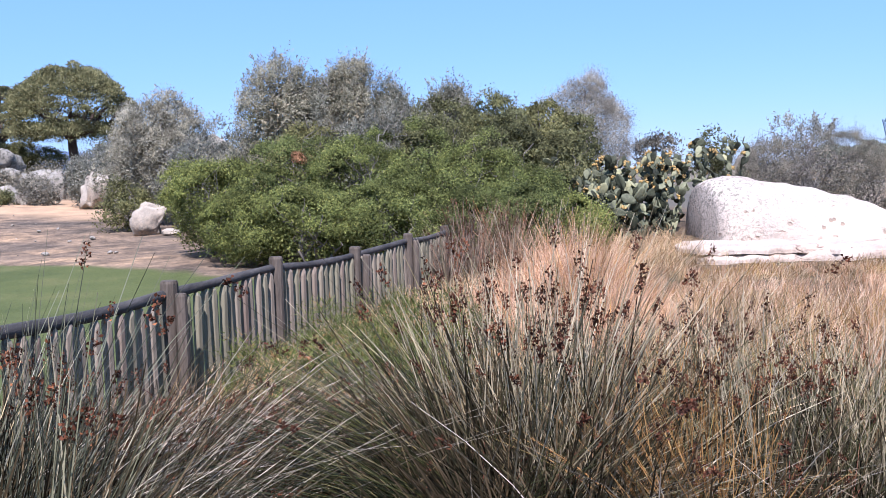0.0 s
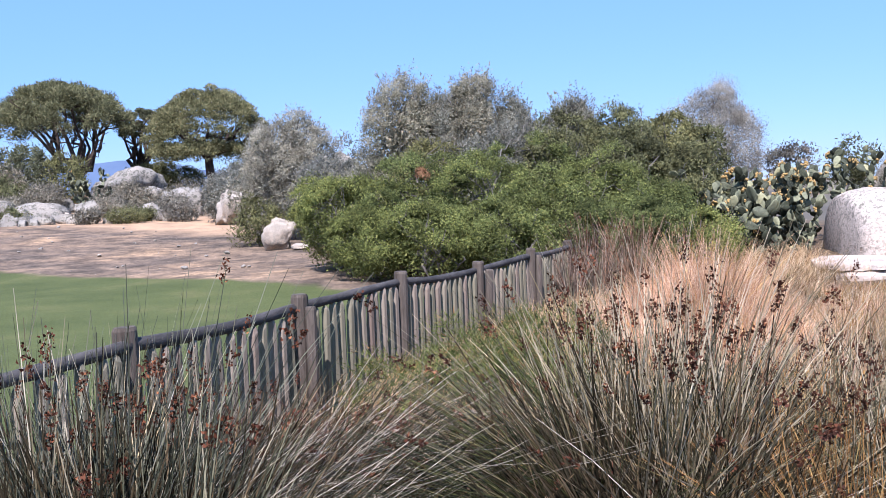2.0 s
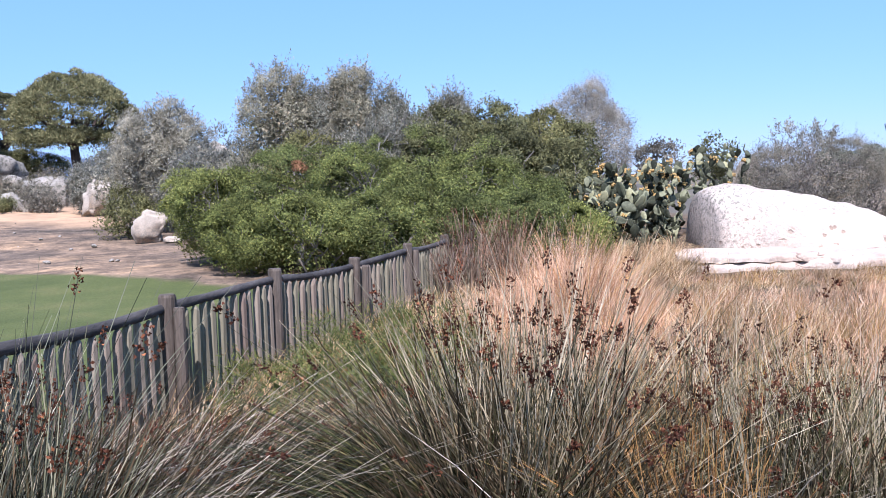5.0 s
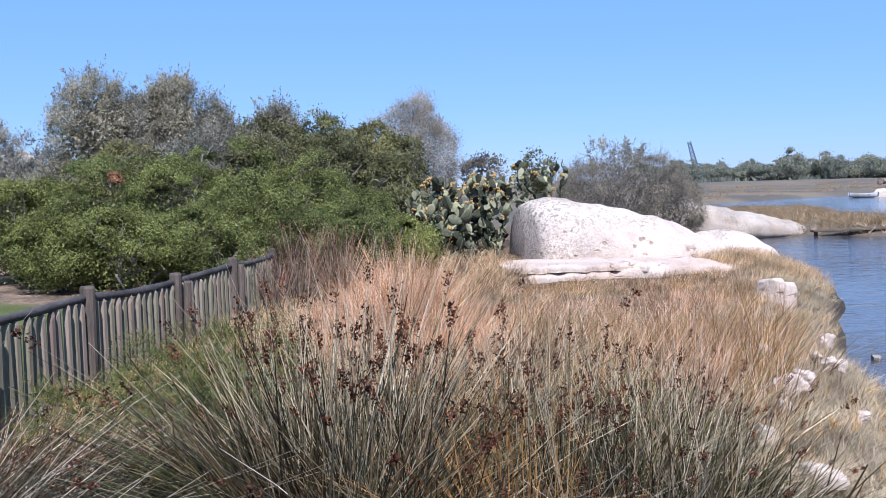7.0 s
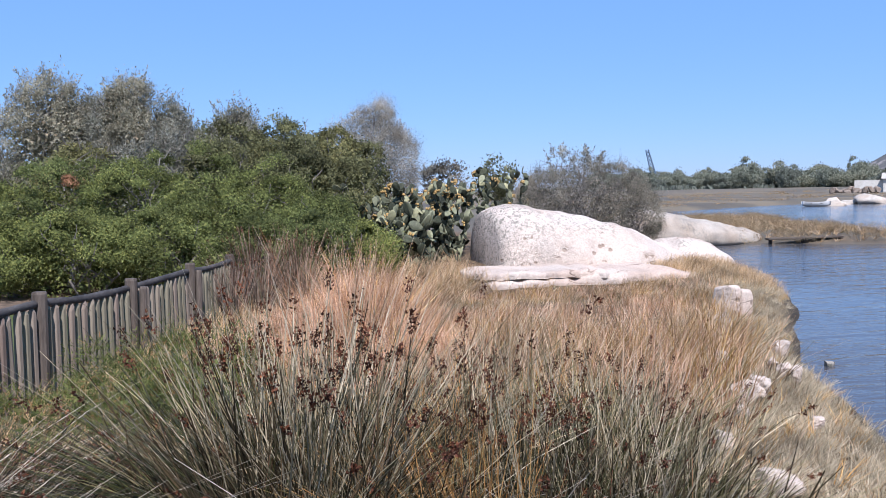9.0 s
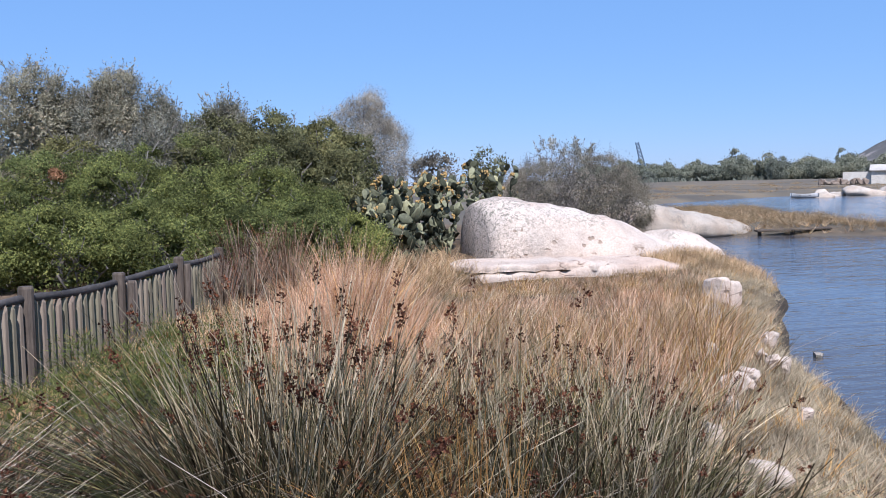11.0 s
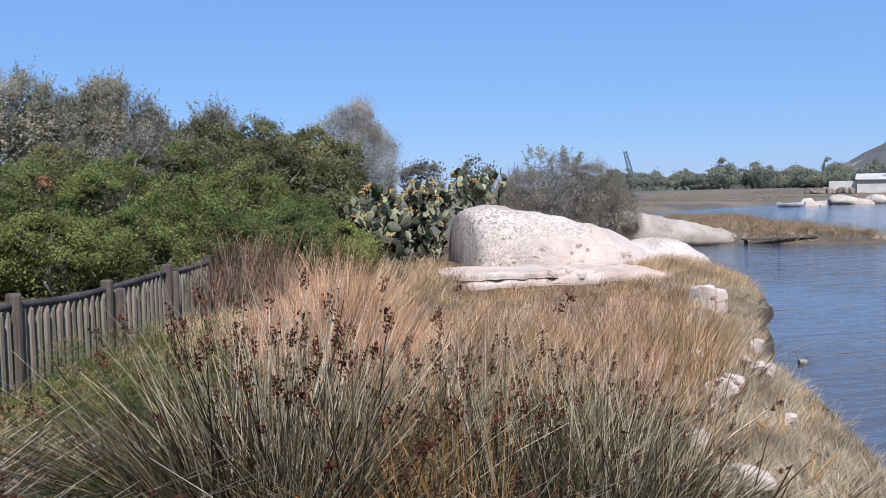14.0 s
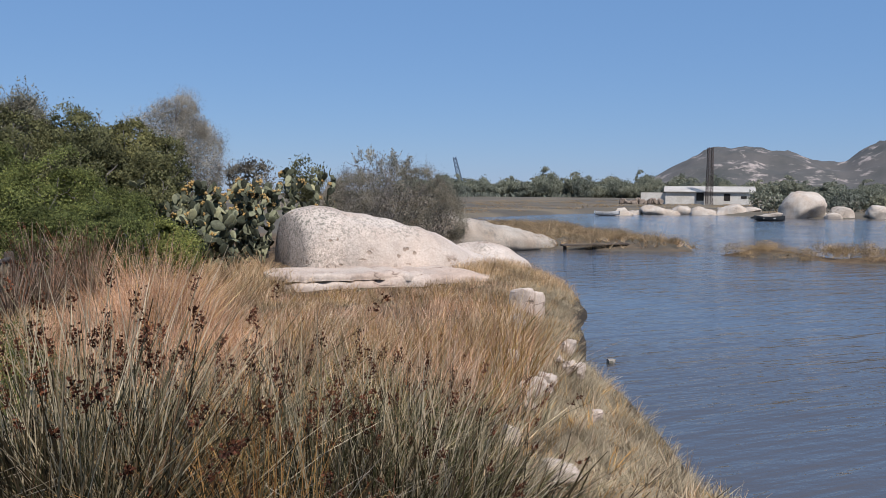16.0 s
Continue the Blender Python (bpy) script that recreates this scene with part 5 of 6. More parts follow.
KINDS = {
    "green_left": tussock(13, 330, 0.92, 0.55, M_RUSH_DARK, (-1.0, -0.05), 0.02, 0.0048, 0.16, 0.14, 0.16, 0.9),
    "green": tussock(2, 280, 0.82, 0.85, M_RUSH_GREEN, (-0.1, 0.0), 0.015, 0.005, stray=0.12, thatch=0.55),
    "grey_up": tussock(4, 230, 0.88, 0.65, M_RUSH_DUN, (-0.02, 0.0), 0.11, 0.0052, 0.1, 0.16, 0.15, 0.35),
    "arc_right": tussock(5, 290, 0.92, 0.65, M_RUSH_SILVER, (1.0, 0.0), 0.03, 0.005, 0.28, 0.18, 0.18, 0.35),
    "bleached_right": tussock(21, 230, 0.88, 0.7, M_RUSH_GREY, (1.1, 0.0), 0.012, 0.005, 0.3, 0.2, 0.28, 0.3),
    "mixed": tussock(3, 230, 0.82, 0.75, M_RUSH, (0.05, 0.0), 0.08, 0.005, stray=0.14, thatch=0.35),
    "grey_right": tussock(1, 300, 1.05, 0.42, M_RUSH_GREY, (1.25, 0.05), 0.02, 0.0058, 0.22, 0.3, 0.28, 0.7),
    "upright": tussock(6, 260, 0.93, 0.42, M_RUSH_UP, (0.06, 0.0), 0.1, 0.0054, stray=0.1, thatch=0.9),
    "short": tussock(8, 260, 0.55, 0.75, M_RUSH, (0.15, 0.0), 0.03, 0.0045, 0.2, stray=0.15, thatch=0.3),
    "dark_heads": tussock(9, 40, 0.88, 0.3, M_RUSH_DUN, (-0.08, 0.0), 0.4, 0.006, 0.06, 0.16, 0.1),
    "stalks": tussock(10, 8, 1.05, 0.35, M_BROWN, (0.05, 0.0), 0.6, 0.0055, 0.05, 0.4, 0.1),
    "sprawl": tussock(11, 30, 0.95, 0.35, M_RUSH, (1.5, 0.2), 0.3, 0.005, 0.25, 0.25, 0.15),
    "orange": tussock(14, 170, 0.56, 0.4, M_ORANGE, (0.03, 0.0), 0.03, 0.004, 0.12, 0.12, 0.16, 0.3),
    "rusty": tussock(12, 260, 0.66, 0.6, M_STRAW, (0.35, 0.0), 0.05, 0.0048, 0.25, stray=0.16, thatch=0.3),
    "brown": tussock(15, 260, 0.7, 0.8, M_BROWN, (0.35, 0.0), 0.08, 0.005, 0.3, 0.26, 0.4, 0.4),
    "tangle": tussock(16, 230, 0.5, 1.8, M_RUSH_GREY, (0.2, 0.0), 0.01, 0.0034, 0.3, 0.32, 0.9, 0.5, 3),
    "red": tussock(17, 80, 0.5, 0.6, M_RED, (0.0, 0.0), 0.3, 0.0045, 0.15, 0.09, 0.25, 0.2),
}
LOOKS = {"green_left": "spiky dark-green rushes leaning aside", "green": "spiky tussock of green rushes", "grey_up": "upright half-dry rushes with dark seed heads", "arc_right": "arching silver-green rushes in a wide fan", "bleached_right": "arching tussock of bleached rushes",
         "mixed": "tussock of half-dry rushes with brown seed heads", "grey_right": "wind-bent tussock of bleached grey rushes", "upright": "upright grey-green rushes with brown seed heads", "short": "short tussock of half-dry rushes", "dark_heads": "thin upright rushes with clustered dark seed heads",
         "stalks": "tall thin dry stalks standing over the rushes", "sprawl": "sparse rushes sprawling low over the shore grass", "orange": "small upright tuft of rust-orange grass", "rusty": "bent tussock of rusty dry grass", "brown": "tangled tussock of dark brown dead rushes",
         "tangle": "broken bleached rush stems lying crosswise", "red": "small dark-red withered weed among the rushes"}
RUSHES = [  # kind, x, y, size, turn
    # upright rushes by the fence
    ("upright", -1.20, 2.15, 1.05, 0), ("upright", -1.45, 2.3, 1.14, 60), ("upright", -1.7, 2.2, 1.12, 130), ("upright", -1.75, 2.6, 1.12, 200), ("upright", -1.5, 2.7, 0.9, 20), ("upright", -1.95, 2.35, 0.95, 90), ("green", -1.5, 1.95, 0.8, 30), ("dark_heads", -1.55, 2.35, 1.22, 0), ("dark_heads", -1.35, 2.45, 1.15, 140), ("dark_heads", -1.8, 2.5, 1.25, 250), ("stalks", -1.4, 2.4, 1.0, 0), ("stalks", -1.0, 2.9, 0.8, 90),
    # wind-bent grey rushes
    ("grey_right", -1.55, 2.75, 0.95, 0), ("grey_right", -1.3, 2.45, 0.92, 8), ("grey_right", -1.05, 2.75, 0.92, 4), ("grey_right", -0.9, 2.7, 0.8, 2), ("grey_right", -1.1, 3.1, 0.9, 6), ("grey_right", -1.45, 3.15, 0.9, -5), ("brown", -0.85, 2.2, 0.75, 0), ("tangle", -0.9, 2.6, 1.4, 0),
    ("brown", -0.95, 3.45, 0.85, 0), ("brown", -0.6, 3.0, 0.85, 0), ("brown", -0.4, 3.3, 0.8, 90), ("brown", -0.7, 2.55, 0.75, 200), ("brown", -1.1, 3.2, 0.85, 130), ("rusty", -0.55, 3.5, 0.8, 0), ("red", -0.6, 3.2, 1.2, 0), ("red", -0.95, 3.1, 1.1, 90), ("red", -0.35, 2.85, 1.0, 40), ("brown", -0.3, 2.6, 0.7, 30),
    ("sprawl", -1.4, 3.3, 0.95, 8), ("sprawl", -1.1, 3.7, 0.9, 20), ("brown", -1.6, 3.9, 0.7, -5), ("brown", -0.95, 4.1, 0.75, 10), ("rusty", -0.4, 4.0, 0.8, 30), ("short", -1.4, 4.6, 0.8, 40), ("rusty", -0.8, 4.6, 0.75, 0), ("red", -0.9, 4.3, 1.0, 0), ("red", -1.4, 4.2, 0.9, 0), ("red", -0.6, 4.7, 1.1, 20), ("red", -0.25, 4.4, 1.1, 80), ("red", -1.1, 4.8, 1.0, 140), ("red", -0.7, 5.3, 1.0, 200), ("brown", -0.5, 4.5, 0.8, 60), ("brown", -0.2, 5.0, 0.75, 0),
    # the great fan: green to one side, bleached to the other
    ("green_left", 0.10, 2.9, 1.0, 0), ("green_left", 0.02, 3.05, 1.0, 14), ("green_left", 0.2, 3.1, 0.95, -12), ("green_left", 0.0, 2.75, 0.9, 25), ("green_left", 0.12, 3.2, 1.0, -25), ("green", 0.05, 3.0, 0.9, 200),
    ("grey_up", 0.15, 3.0, 1.2, 0), ("grey_up", 0.3, 3.1, 1.2, 120), ("grey_up", 0.22, 3.25, 1.24, 240), ("grey_up", 0.38, 2.9, 1.1, 60), ("dark_heads", 0.2, 3.15, 1.22, 50), ("dark_heads", 0.45, 3.3, 1.12, 200), ("dark_heads", 0.05, 3.3, 1.25, 300), ("dark_heads", 0.35, 3.45, 1.28, 20), ("dark_heads", 0.12, 3.5, 1.3, 160), ("stalks", 0.25, 3.2, 1.05, 40), ("stalks", 0.5, 3.35, 1.0, 130),
    ("arc_right", 0.35, 3.05, 1.0, 0), ("arc_right", 0.42, 3.2, 1.0, 12), ("arc_right", 0.38, 2.9, 0.92, -14), ("bleached_right", 0.45, 2.95, 0.9, 4), ("bleached_right", 0.4, 3.3, 1.0, 18), ("arc_right", 0.3, 3.35, 1.05, 28), ("bleached_right", 0.35, 2.7, 0.8, -20), ("bleached_right", 0.5, 3.1, 0.95, -6), ("rusty", 0.55, 3.2, 1.0, 10), ("mixed", 0.45, 3.5, 1.0, 20), ("mixed", 0.6, 4.0, 0.9, 140),
    ("tangle", 0.3, 2.6, 1.55, 0), ("tangle", 0.55, 2.7, 1.6, 100), ("green_left", 0.0, 2.6, 0.8, 5), ("tangle", 0.6, 3.0, 1.5, 40), ("tangle", 0.42, 2.85, 1.45, 160), ("bleached_right", 0.5, 2.75, 0.85, 30), ("red", 0.1, 2.85, 0.95, 0), ("mixed", 0.15, 4.3, 0.95, 200), ("rusty", 0.95, 4.2, 1.0, 20),
    # rust-orange grass between the two fans
    ("mixed", 0.85, 3.5, 0.95, 40), ("mixed", 1.0, 3.8, 0.95, 90), ("rusty", 0.75, 3.7, 1.0, 0), ("orange", 0.7, 2.75, 1.15, 0), ("orange", 0.76, 2.6, 1.1, 60), ("orange", 0.68, 2.95, 1.1, 20), ("orange", 0.8, 3.1, 1.15, 90), ("orange", 0.72, 3.4, 1.2, 30),
    # the second fan
    ("dark_heads", 0.92, 2.95, 1.02, 0), ("dark_heads", 0.98, 3.05, 1.0, 120), ("dark_heads", 1.05, 2.85, 0.95, 230), ("upright", 1.0, 2.95, 0.9, 200), ("green_left", 1.05, 2.9, 0.6, 60), ("green", 1.1, 2.75, 0.78, 20), ("green", 1.25, 3.0, 0.85, 100), ("mixed", 1.35, 3.15, 0.9, 220), ("arc_right", 1.2, 2.95, 0.8, 0), ("grey_up", 1.25, 2.75, 0.85, -15), ("mixed", 1.2, 3.15, 0.95, 15), ("grey_up", 1.45, 2.95, 0.82, 80), ("bleached_right", 1.35, 2.75, 0.7, 5), ("mixed", 1.5, 2.75, 0.8, 60), ("grey_up", 1.6, 3.3, 0.85, 200), ("green", 1.4, 3.25, 0.9, 0), ("mixed", 1.7, 3.0, 0.75, 160), ("green", 1.65, 2.8, 0.7, 140),
    ("red", 1.02, 2.65, 0.9, 0), ("red", 1.12, 2.6, 0.8, 70), ("tangle", 0.95, 2.6, 1.4, 0), ("tangle", 1.25, 2.55, 1.4, 120), ("tangle", 1.45, 2.7, 1.0, 40), ("tangle", 1.6, 3.0, 1.0, 200), ("green", 1.55, 3.6, 0.8, 90), ("mixed", 1.8, 3.9, 0.8, 300), ("bleached_right", 1.6, 3.2, 0.75, 0),
    ("orange", 1.35, 3.95, 1.25, 50), ("orange", 1.65, 4.3, 1.2, 90), ("orange", 1.95, 4.6, 1.2, 20), ("orange", 1.5, 5.2, 1.2, 70), ("orange", 2.2, 5.3, 1.1, 0), ("orange", 1.25, 5.0, 1.2, 10), ("orange", 1.0, 4.6, 1.2, 0), ("orange", 1.9, 5.0, 1.0, 0), ("orange", 2.4, 5.6, 1.0, 40), ("orange", 0.1, 5.2, 1.0, 0), ("mixed", 1.3, 4.3, 0.95, 10), ("mixed", 1.75, 4.7, 0.9, 110), ("green", 2.05, 5.3, 0.85, 0), ("green", 2.15, 5.1, 0.8, 60), ("arc_right", 1.9, 4.3, 0.6, 0), ("short", 2.35, 4.8, 0.9, 60), ("short", 2.1, 3.7, 0.8, 0), ("short", 1.85, 3.1, 0.7, 90),
    ("stalks", 1.3, 4.4, 0.85, 0), ("stalks", 0.7, 4.6, 0.85, 50), ("stalks", 1.9, 4.4, 0.75, 100), ("stalks", 0.2, 4.8, 0.8, 150), ("stalks", 1.6, 5.4, 0.8, 200), ("stalks", 2.3, 4.6, 0.7, 260), ("stalks", 0.9, 5.6, 0.85, 30), ("dark_heads", 0.75, 4.0, 0.95, 0), ("dark_heads", 1.2, 4.0, 0.9, 90), ("dark_heads", 1.75, 3.9, 0.8, 180), ("dark_heads", 0.3, 4.2, 0.95, 270),
    ("sprawl", 1.9, 4.3, 0.8, 12), ("short", 2.6, 6.0, 0.9, 0), ("rusty", 3.0, 6.8, 0.8, 0), ("mixed", 1.5, 5.8, 0.8, 40), ("mixed", -0.6, 7.8, 0.65, 120), ("green", 2.3, 6.4, 0.65, 0), ("green", 2.5, 6.6, 0.65, 90), ("upright", 1.9, 6.9, 0.7, 20),
    ("short", 0.35, 2.2, 0.7, 0), ("short", 0.8, 2.15, 0.65, 60), ("short", 1.3, 2.2, 0.55, 0)]
rng_rush = np.random.default_rng(41)
for k, x, y, s, turn in RUSHES:
    s = s * rng_rush.uniform(0.84, 1.08)
    e = thing("rush_tussock", LOOKS[k], "rushes", (x, y, hz(x, y) - 0.01), turn, s, "rush tussocks")
    tagged(put_part("tuft", KINDS[k][0], e), kind="stuff")
    tagged(put_part("thatch", KINDS[k][2], e, "dead stems coloured dark as shade inside the tussock"), kind="stuff")
    tagged(put_part("inflorescence", KINDS[k][1], e, "dark brown seed heads"), kind="stuff")


# ---- dry grass ----
def scatter(poly, count, rng, edge=0.0):
    P = np.array(poly, float)
    lo, hi = P.min(0), P.max(0)
    X, Y = rng.uniform(lo[0], hi[0], count * 6), rng.uniform(lo[1], hi[1], count * 6)
    keep = inside(poly, X, Y) + edge * rng.normal(size=len(X)) > 0
    return X[keep][:count], Y[keep][:count]


def grass(name, label, poly, count, tall, mat, seed, thick=0.004, lean=0.35, K=2, drift=(0.1, 0.0), tops=None, edge=0.15, tuft=0, sparse=-9.0, patch=1.6):
    """Dry grass in uneven tufts, each with its own height and lean; sparse leaves gaps between patches."""
    rng = np.random.default_rng(seed)
    X, Y = scatter(poly, count // max(tuft, 1), rng, edge)
    keep = waves(X, Y, patch, seed + 5) + 0.15 * rng.normal(size=len(X)) > sparse
    X, Y = X[keep], Y[keep]
    own = rng.uniform(0.62, 1.2, len(X)) if tuft else np.ones(len(X))
    way = rng.normal(size=(len(X), 2)) * lean * 0.75 if tuft else np.zeros((len(X), 2))
    if tuft:
        own, way = np.repeat(own, tuft), np.repeat(way, tuft, 0)
        off = rng.normal(size=(len(own), 2)) * 0.05 * tall / 0.5
        X, Y = np.repeat(X, tuft) + off[:, 0], np.repeat(Y, tuft) + off[:, 1]
        way = way + off * lean * 10
    Z = height(X, Y)
    ok = Z > 0.02
    X, Y, Z, own, way = X[ok], Y[ok], Z[ok], own[ok], way[ok]
    n = len(X)
    L = tall * own * rng.uniform(0.5, 1.1, n) * (1 + 0.3 * waves(X, Y, 3.0, seed))
    if tops is not None:
        L = L * tops(X, Y)
    D = np.stack([rng.normal(size=n) * lean * 0.7 + way[:, 0] + drift[0], rng.normal(size=n) * lean * 0.7 + way[:, 1] + drift[1], np.ones(n)], -1)
    bend = np.stack([rng.normal(size=n) * 0.15 + way[:, 0] * 0.3 + drift[0], rng.normal(size=n) * 0.15, -0.12 * rng.uniform(0, 1.5, n)], -1)
    V, F, P = blades(np.stack([X, Y, Z - 0.02], -1), D, bend, L, thick * rng.uniform(0.7, 1.4, n), K, rng)
    return tagged(new(name, mesh_of(name, V, F, mat)), label, "dry grass", kind="stuff")


def mounds(name, label, poly, count, wide, tall, per, leaf, mat, seed, edge=0.1, category="scrub", sparse=-9.0):
    """Low rounded cushions of fine scrub, close together."""
    rng = np.random.default_rng(seed)
    X, Y = scatter(poly, count, rng, edge)
    Z = height(X, Y)
    ok = (Z > -0.06) & (waves(X, Y, 1.4, seed + 5) + 0.15 * rng.normal(size=len(X)) > sparse)
    C = np.stack([X, Y, Z], -1)[ok]
    own = rng.uniform(0.5, 1.3, len(C))
    idx = np.repeat(np.arange(len(C)), per)
    d = unit(rng.normal(size=(len(idx), 3)))
    d[:, 2] = np.abs(d[:, 2])
    P = C[idx] + d * np.array([wide, wide, tall]) * own[idx][:, None] * rng.uniform(0.6, 1.05, (len(idx), 1))
    D = unit(np.cross(d, rng.normal(size=P.shape))) + d * 0.5
    V, F = leaves(P, D, leaf * rng.uniform(0.6, 1.4, len(P)), leaf * 0.55 * rng.uniform(0.6, 1.3, len(P)), rng, 0.1, unit(d + rng.normal(size=P.shape) * 0.06), True)
    return tagged(new(name, mesh_of(name, V, F, mat)), label, category, kind="stuff")


HUMP = [(-0.2, 6.9), (0.4, 6.0), (1.3, 6.0), (1.8, 6.8), (2.1, 8.6), (1.9, 10.4), (1.2, 11.2), (0.5, 10.2), (0.1, 8.6), (-0.3, 7.6)]
peak = lambda X, Y: 0.68 + 1.02 * np.exp(-((X - 1.3) ** 2 / 0.22 + (Y - 9.3) ** 2 / 2.5))
grass("rosy_grass", "tall rosy dry grass behind the rush tussocks", HUMP, 30000, 0.72, M_PINK, 31, 0.005, 0.17, 2, (0.04, 0.0), peak, 0.15, 10, -0.3)
grass("golden_grass", "golden dry grass among the rosy grass", HUMP, 9000, 0.62, M_GOLD, 45, 0.0065, 0.2, 2, (0.05, 0.0), peak, 0.15, 14, -0.05)
grass("dead_undergrowth", "dark dead undergrowth beneath the tall grass", HUMP, 3000, 0.4, M_DRYBUSH, 46, 0.009, 0.5, 2, (0.05, 0.0), None, 0.15, 10)
FIELD = [(1.6, 5.6), (3.0, 5.0), (4.2, 6.6), (5.0, 8.0), (6.2, 10.0), (7.6, 12.2), (8.6, 13.6), (7.5, 13.9), (3.4, 13.6), (2.6, 14.6), (1.8, 13.6), (1.8, 10.5), (2.1, 8.5)]
low_far = lambda X, Y: 1.15 - 0.82 * ease(6, 12.5, Y)
grass("tan_grass", "tan dry grass between the rushes and the boulder", FIELD, 24000, 0.56, M_STRAW, 32, 0.0075, 0.36, 2, (0.08, 0.0), low_far, 0.15, 18, -0.2)
grass("rosy_grass", "rosy dry grass mixed into the tan field", FIELD, 14000, 0.62, M_PINK, 33, 0.0065, 0.2, 2, (0.05, 0.0), low_far, 0.15, 14, 0.0)
grass("golden_grass", "golden dry grass mixed into the tan field", FIELD, 14000, 0.6, M_GOLD, 47, 0.0065, 0.22, 2, (0.05, 0.0), low_far, 0.15, 16, 0.0)
grass("dead_undergrowth", "dark dead undergrowth beneath the dry grass", FIELD, 1800, 0.32, M_DRYBUSH, 48, 0.009, 0.55, 2, (0.05, 0.0), low_far, 0.15, 12)
grass("green_grass", "dull green tufts among the dry grass", FIELD, 4200, 0.5, M_RUSH_SILVER, 49, 0.007, 0.4, 2, (0.05, 0.0), low_far, 0.15, 26, 0.1)
NEARLOW = [(-2.3, 1.5), (2.7, 1.5), (3.1, 4.0), (2.8, 6.0), (1.5, 6.2), (-0.8, 6.2), (-1.6, 5.6), (-2.1, 4.4)]
grass("low_grass", "low dry grass and litter under the rushes", NEARLOW, 5000, 0.28, M_STRAW, 34, 0.006, 0.7, 2, (0.15, 0.0))
FENCEFOOT = [(-2.2, 4.5), (-1.0, 4.6), (0.2, 7.0), (0.6, 9.5), (0.5, 12.5), (-0.1, 12.8), (-0.5, 11.0), (-1.1, 9.0), (-1.6, 7.5)]
BYSLAB = [(2.0, 12.0), (3.4, 13.0), (4.3, 14.3), (4.2, 15.6), (4.6, 16.4), (3.0, 17.2), (2.0, 16.0), (1.6, 14.0)]
grass("tan_grass", "tan dry grass between bushes and granite slab", BYSLAB, 7000, 0.42, M_STRAW, 44, 0.008, 0.35, 2, (0.05, 0), None, 0.15, 12)
grass("low_grass", "low dry grass along the fence", FENCEFOOT, 4500, 0.36, M_STRAW, 35, 0.005, 0.4, 2)
STRIP = [(2.6, 2.0), (3.5, 2.2), (4.1, 4.3), (4.7, 5.5), (5.4, 7.1), (5.9, 8.4), (7.2, 10.4), (8.4, 12.1), (9.5, 13.6), (9.9, 14.9), (9.4, 15.6), (8.2, 14.2), (6.6, 12.0), (5.4, 9.8), (4.4, 7.9), (3.6, 6.4), (3.0, 4.6)]
grass("saltbush_scrub", "low grey dry scrub along the water's edge", STRIP, 52000, 0.15, M_SALT, 36, 0.0055, 0.62, 1, (0.05, 0), None, 0.12, 10)
grass("saltbush_twigs", "fine pale twigs standing out of the shore scrub", STRIP, 9000, 0.2, M_SALT, 50, 0.004, 0.45, 2, (0.05, 0), None, 0.12, 10)
grass("golden_grass", "golden dry grass tufts on the shore strip", STRIP, 3000, 0.22, M_GOLD, 51, 0.005, 0.35, 2, (0.05, 0), None, 0.15, 16, -0.05)
grass("tan_grass", "tan dry grass tufts on the shore strip", STRIP, 3500, 0.22, M_STRAW, 37, 0.005, 0.3, 2, (0.05, 0), None, 0.15, 14)
POINT = [(8.2, 13.2), (9.5, 13.6), (10.0, 14.9), (9.7, 16.0), (8.4, 15.8), (7.6, 14.9)]
grass("tan_grass", "tan dry grass on the small headland by the boulder", POINT, 9000, 0.26, M_STRAW, 38, 0.005, 0.3, 2)
FEN = [(-1.4, 5.4), (-0.6, 4.6), (0.1, 5.6), (0.1, 7.0), (-0.6, 7.4), (-1.2, 6.8)]
grass("feathery_weeds", "fresh feathery green weeds in front of the fence", FEN, 3500, 0.5, M_FENNEL, 39, 0.006, 0.7, 2, (0.1, 0), None, 0.1, 12)
for n, (x, y, a, h) in enumerate([(-0.7, 5.7, 0.42, 0.66), (-0.2, 5.4, 0.42, 0.7), (-0.3, 6.2, 0.46, 0.72), (-0.85, 6.6, 0.4, 0.62), (0.0, 6.8, 0.4, 0.65), (-0.45, 7.2, 0.4, 0.6), (-1.1, 5.2, 0.36, 0.6)]):
    airy_tree("green_weed", "feathery light-green weed clump in front of the fence", x, y, a, a, h, M_FENNEL, 560 + n, 55, 70, 0.045, 0.006, 5, 5, 0.16, 0.4, 0.35, 0.1, "weed", 0.02, 0.6)
SPIT = [(14.3, 27.2), (18.55, 27.2), (19.9, 25.7), (22.4, 23.95), (23.1, 25.6), (24.1, 29), (25.9, 36), (29.2, 43), (24, 45.3), (18, 46), (13, 38)]
mounds("marsh_scrub", "low russet marsh scrub on the spit", SPIT, 620, 0.6, 0.36, 260, 0.042, M_MARSH, 40, 0.6)
grass("marsh_grass", "tan marsh grass along the rim of the spit", SPIT, 16000, 0.34, M_STRAW, 61, 0.02, 0.5, 1, (0, 0), None, 0.5, 12)
mounds("marsh_scrub", "low russet marsh scrub on a narrow islet", ISLET, 230, 0.42, 0.36, 230, 0.042, M_MARSH, 41, 0.3)
FLAT = [(24, 58), (37, 68.5), (55, 80.5), (69, 80), (75, 75), (70, 66), (74, 57), (95, 50), (150, 90), (140, 180), (60, 160), (20, 90)]
mounds("marsh_scrub", "low marsh scrub on the far flats", FLAT, 800, 1.5, 0.26, 60, 0.12, M_MARSH, 42, 0.5, sparse=0.0)


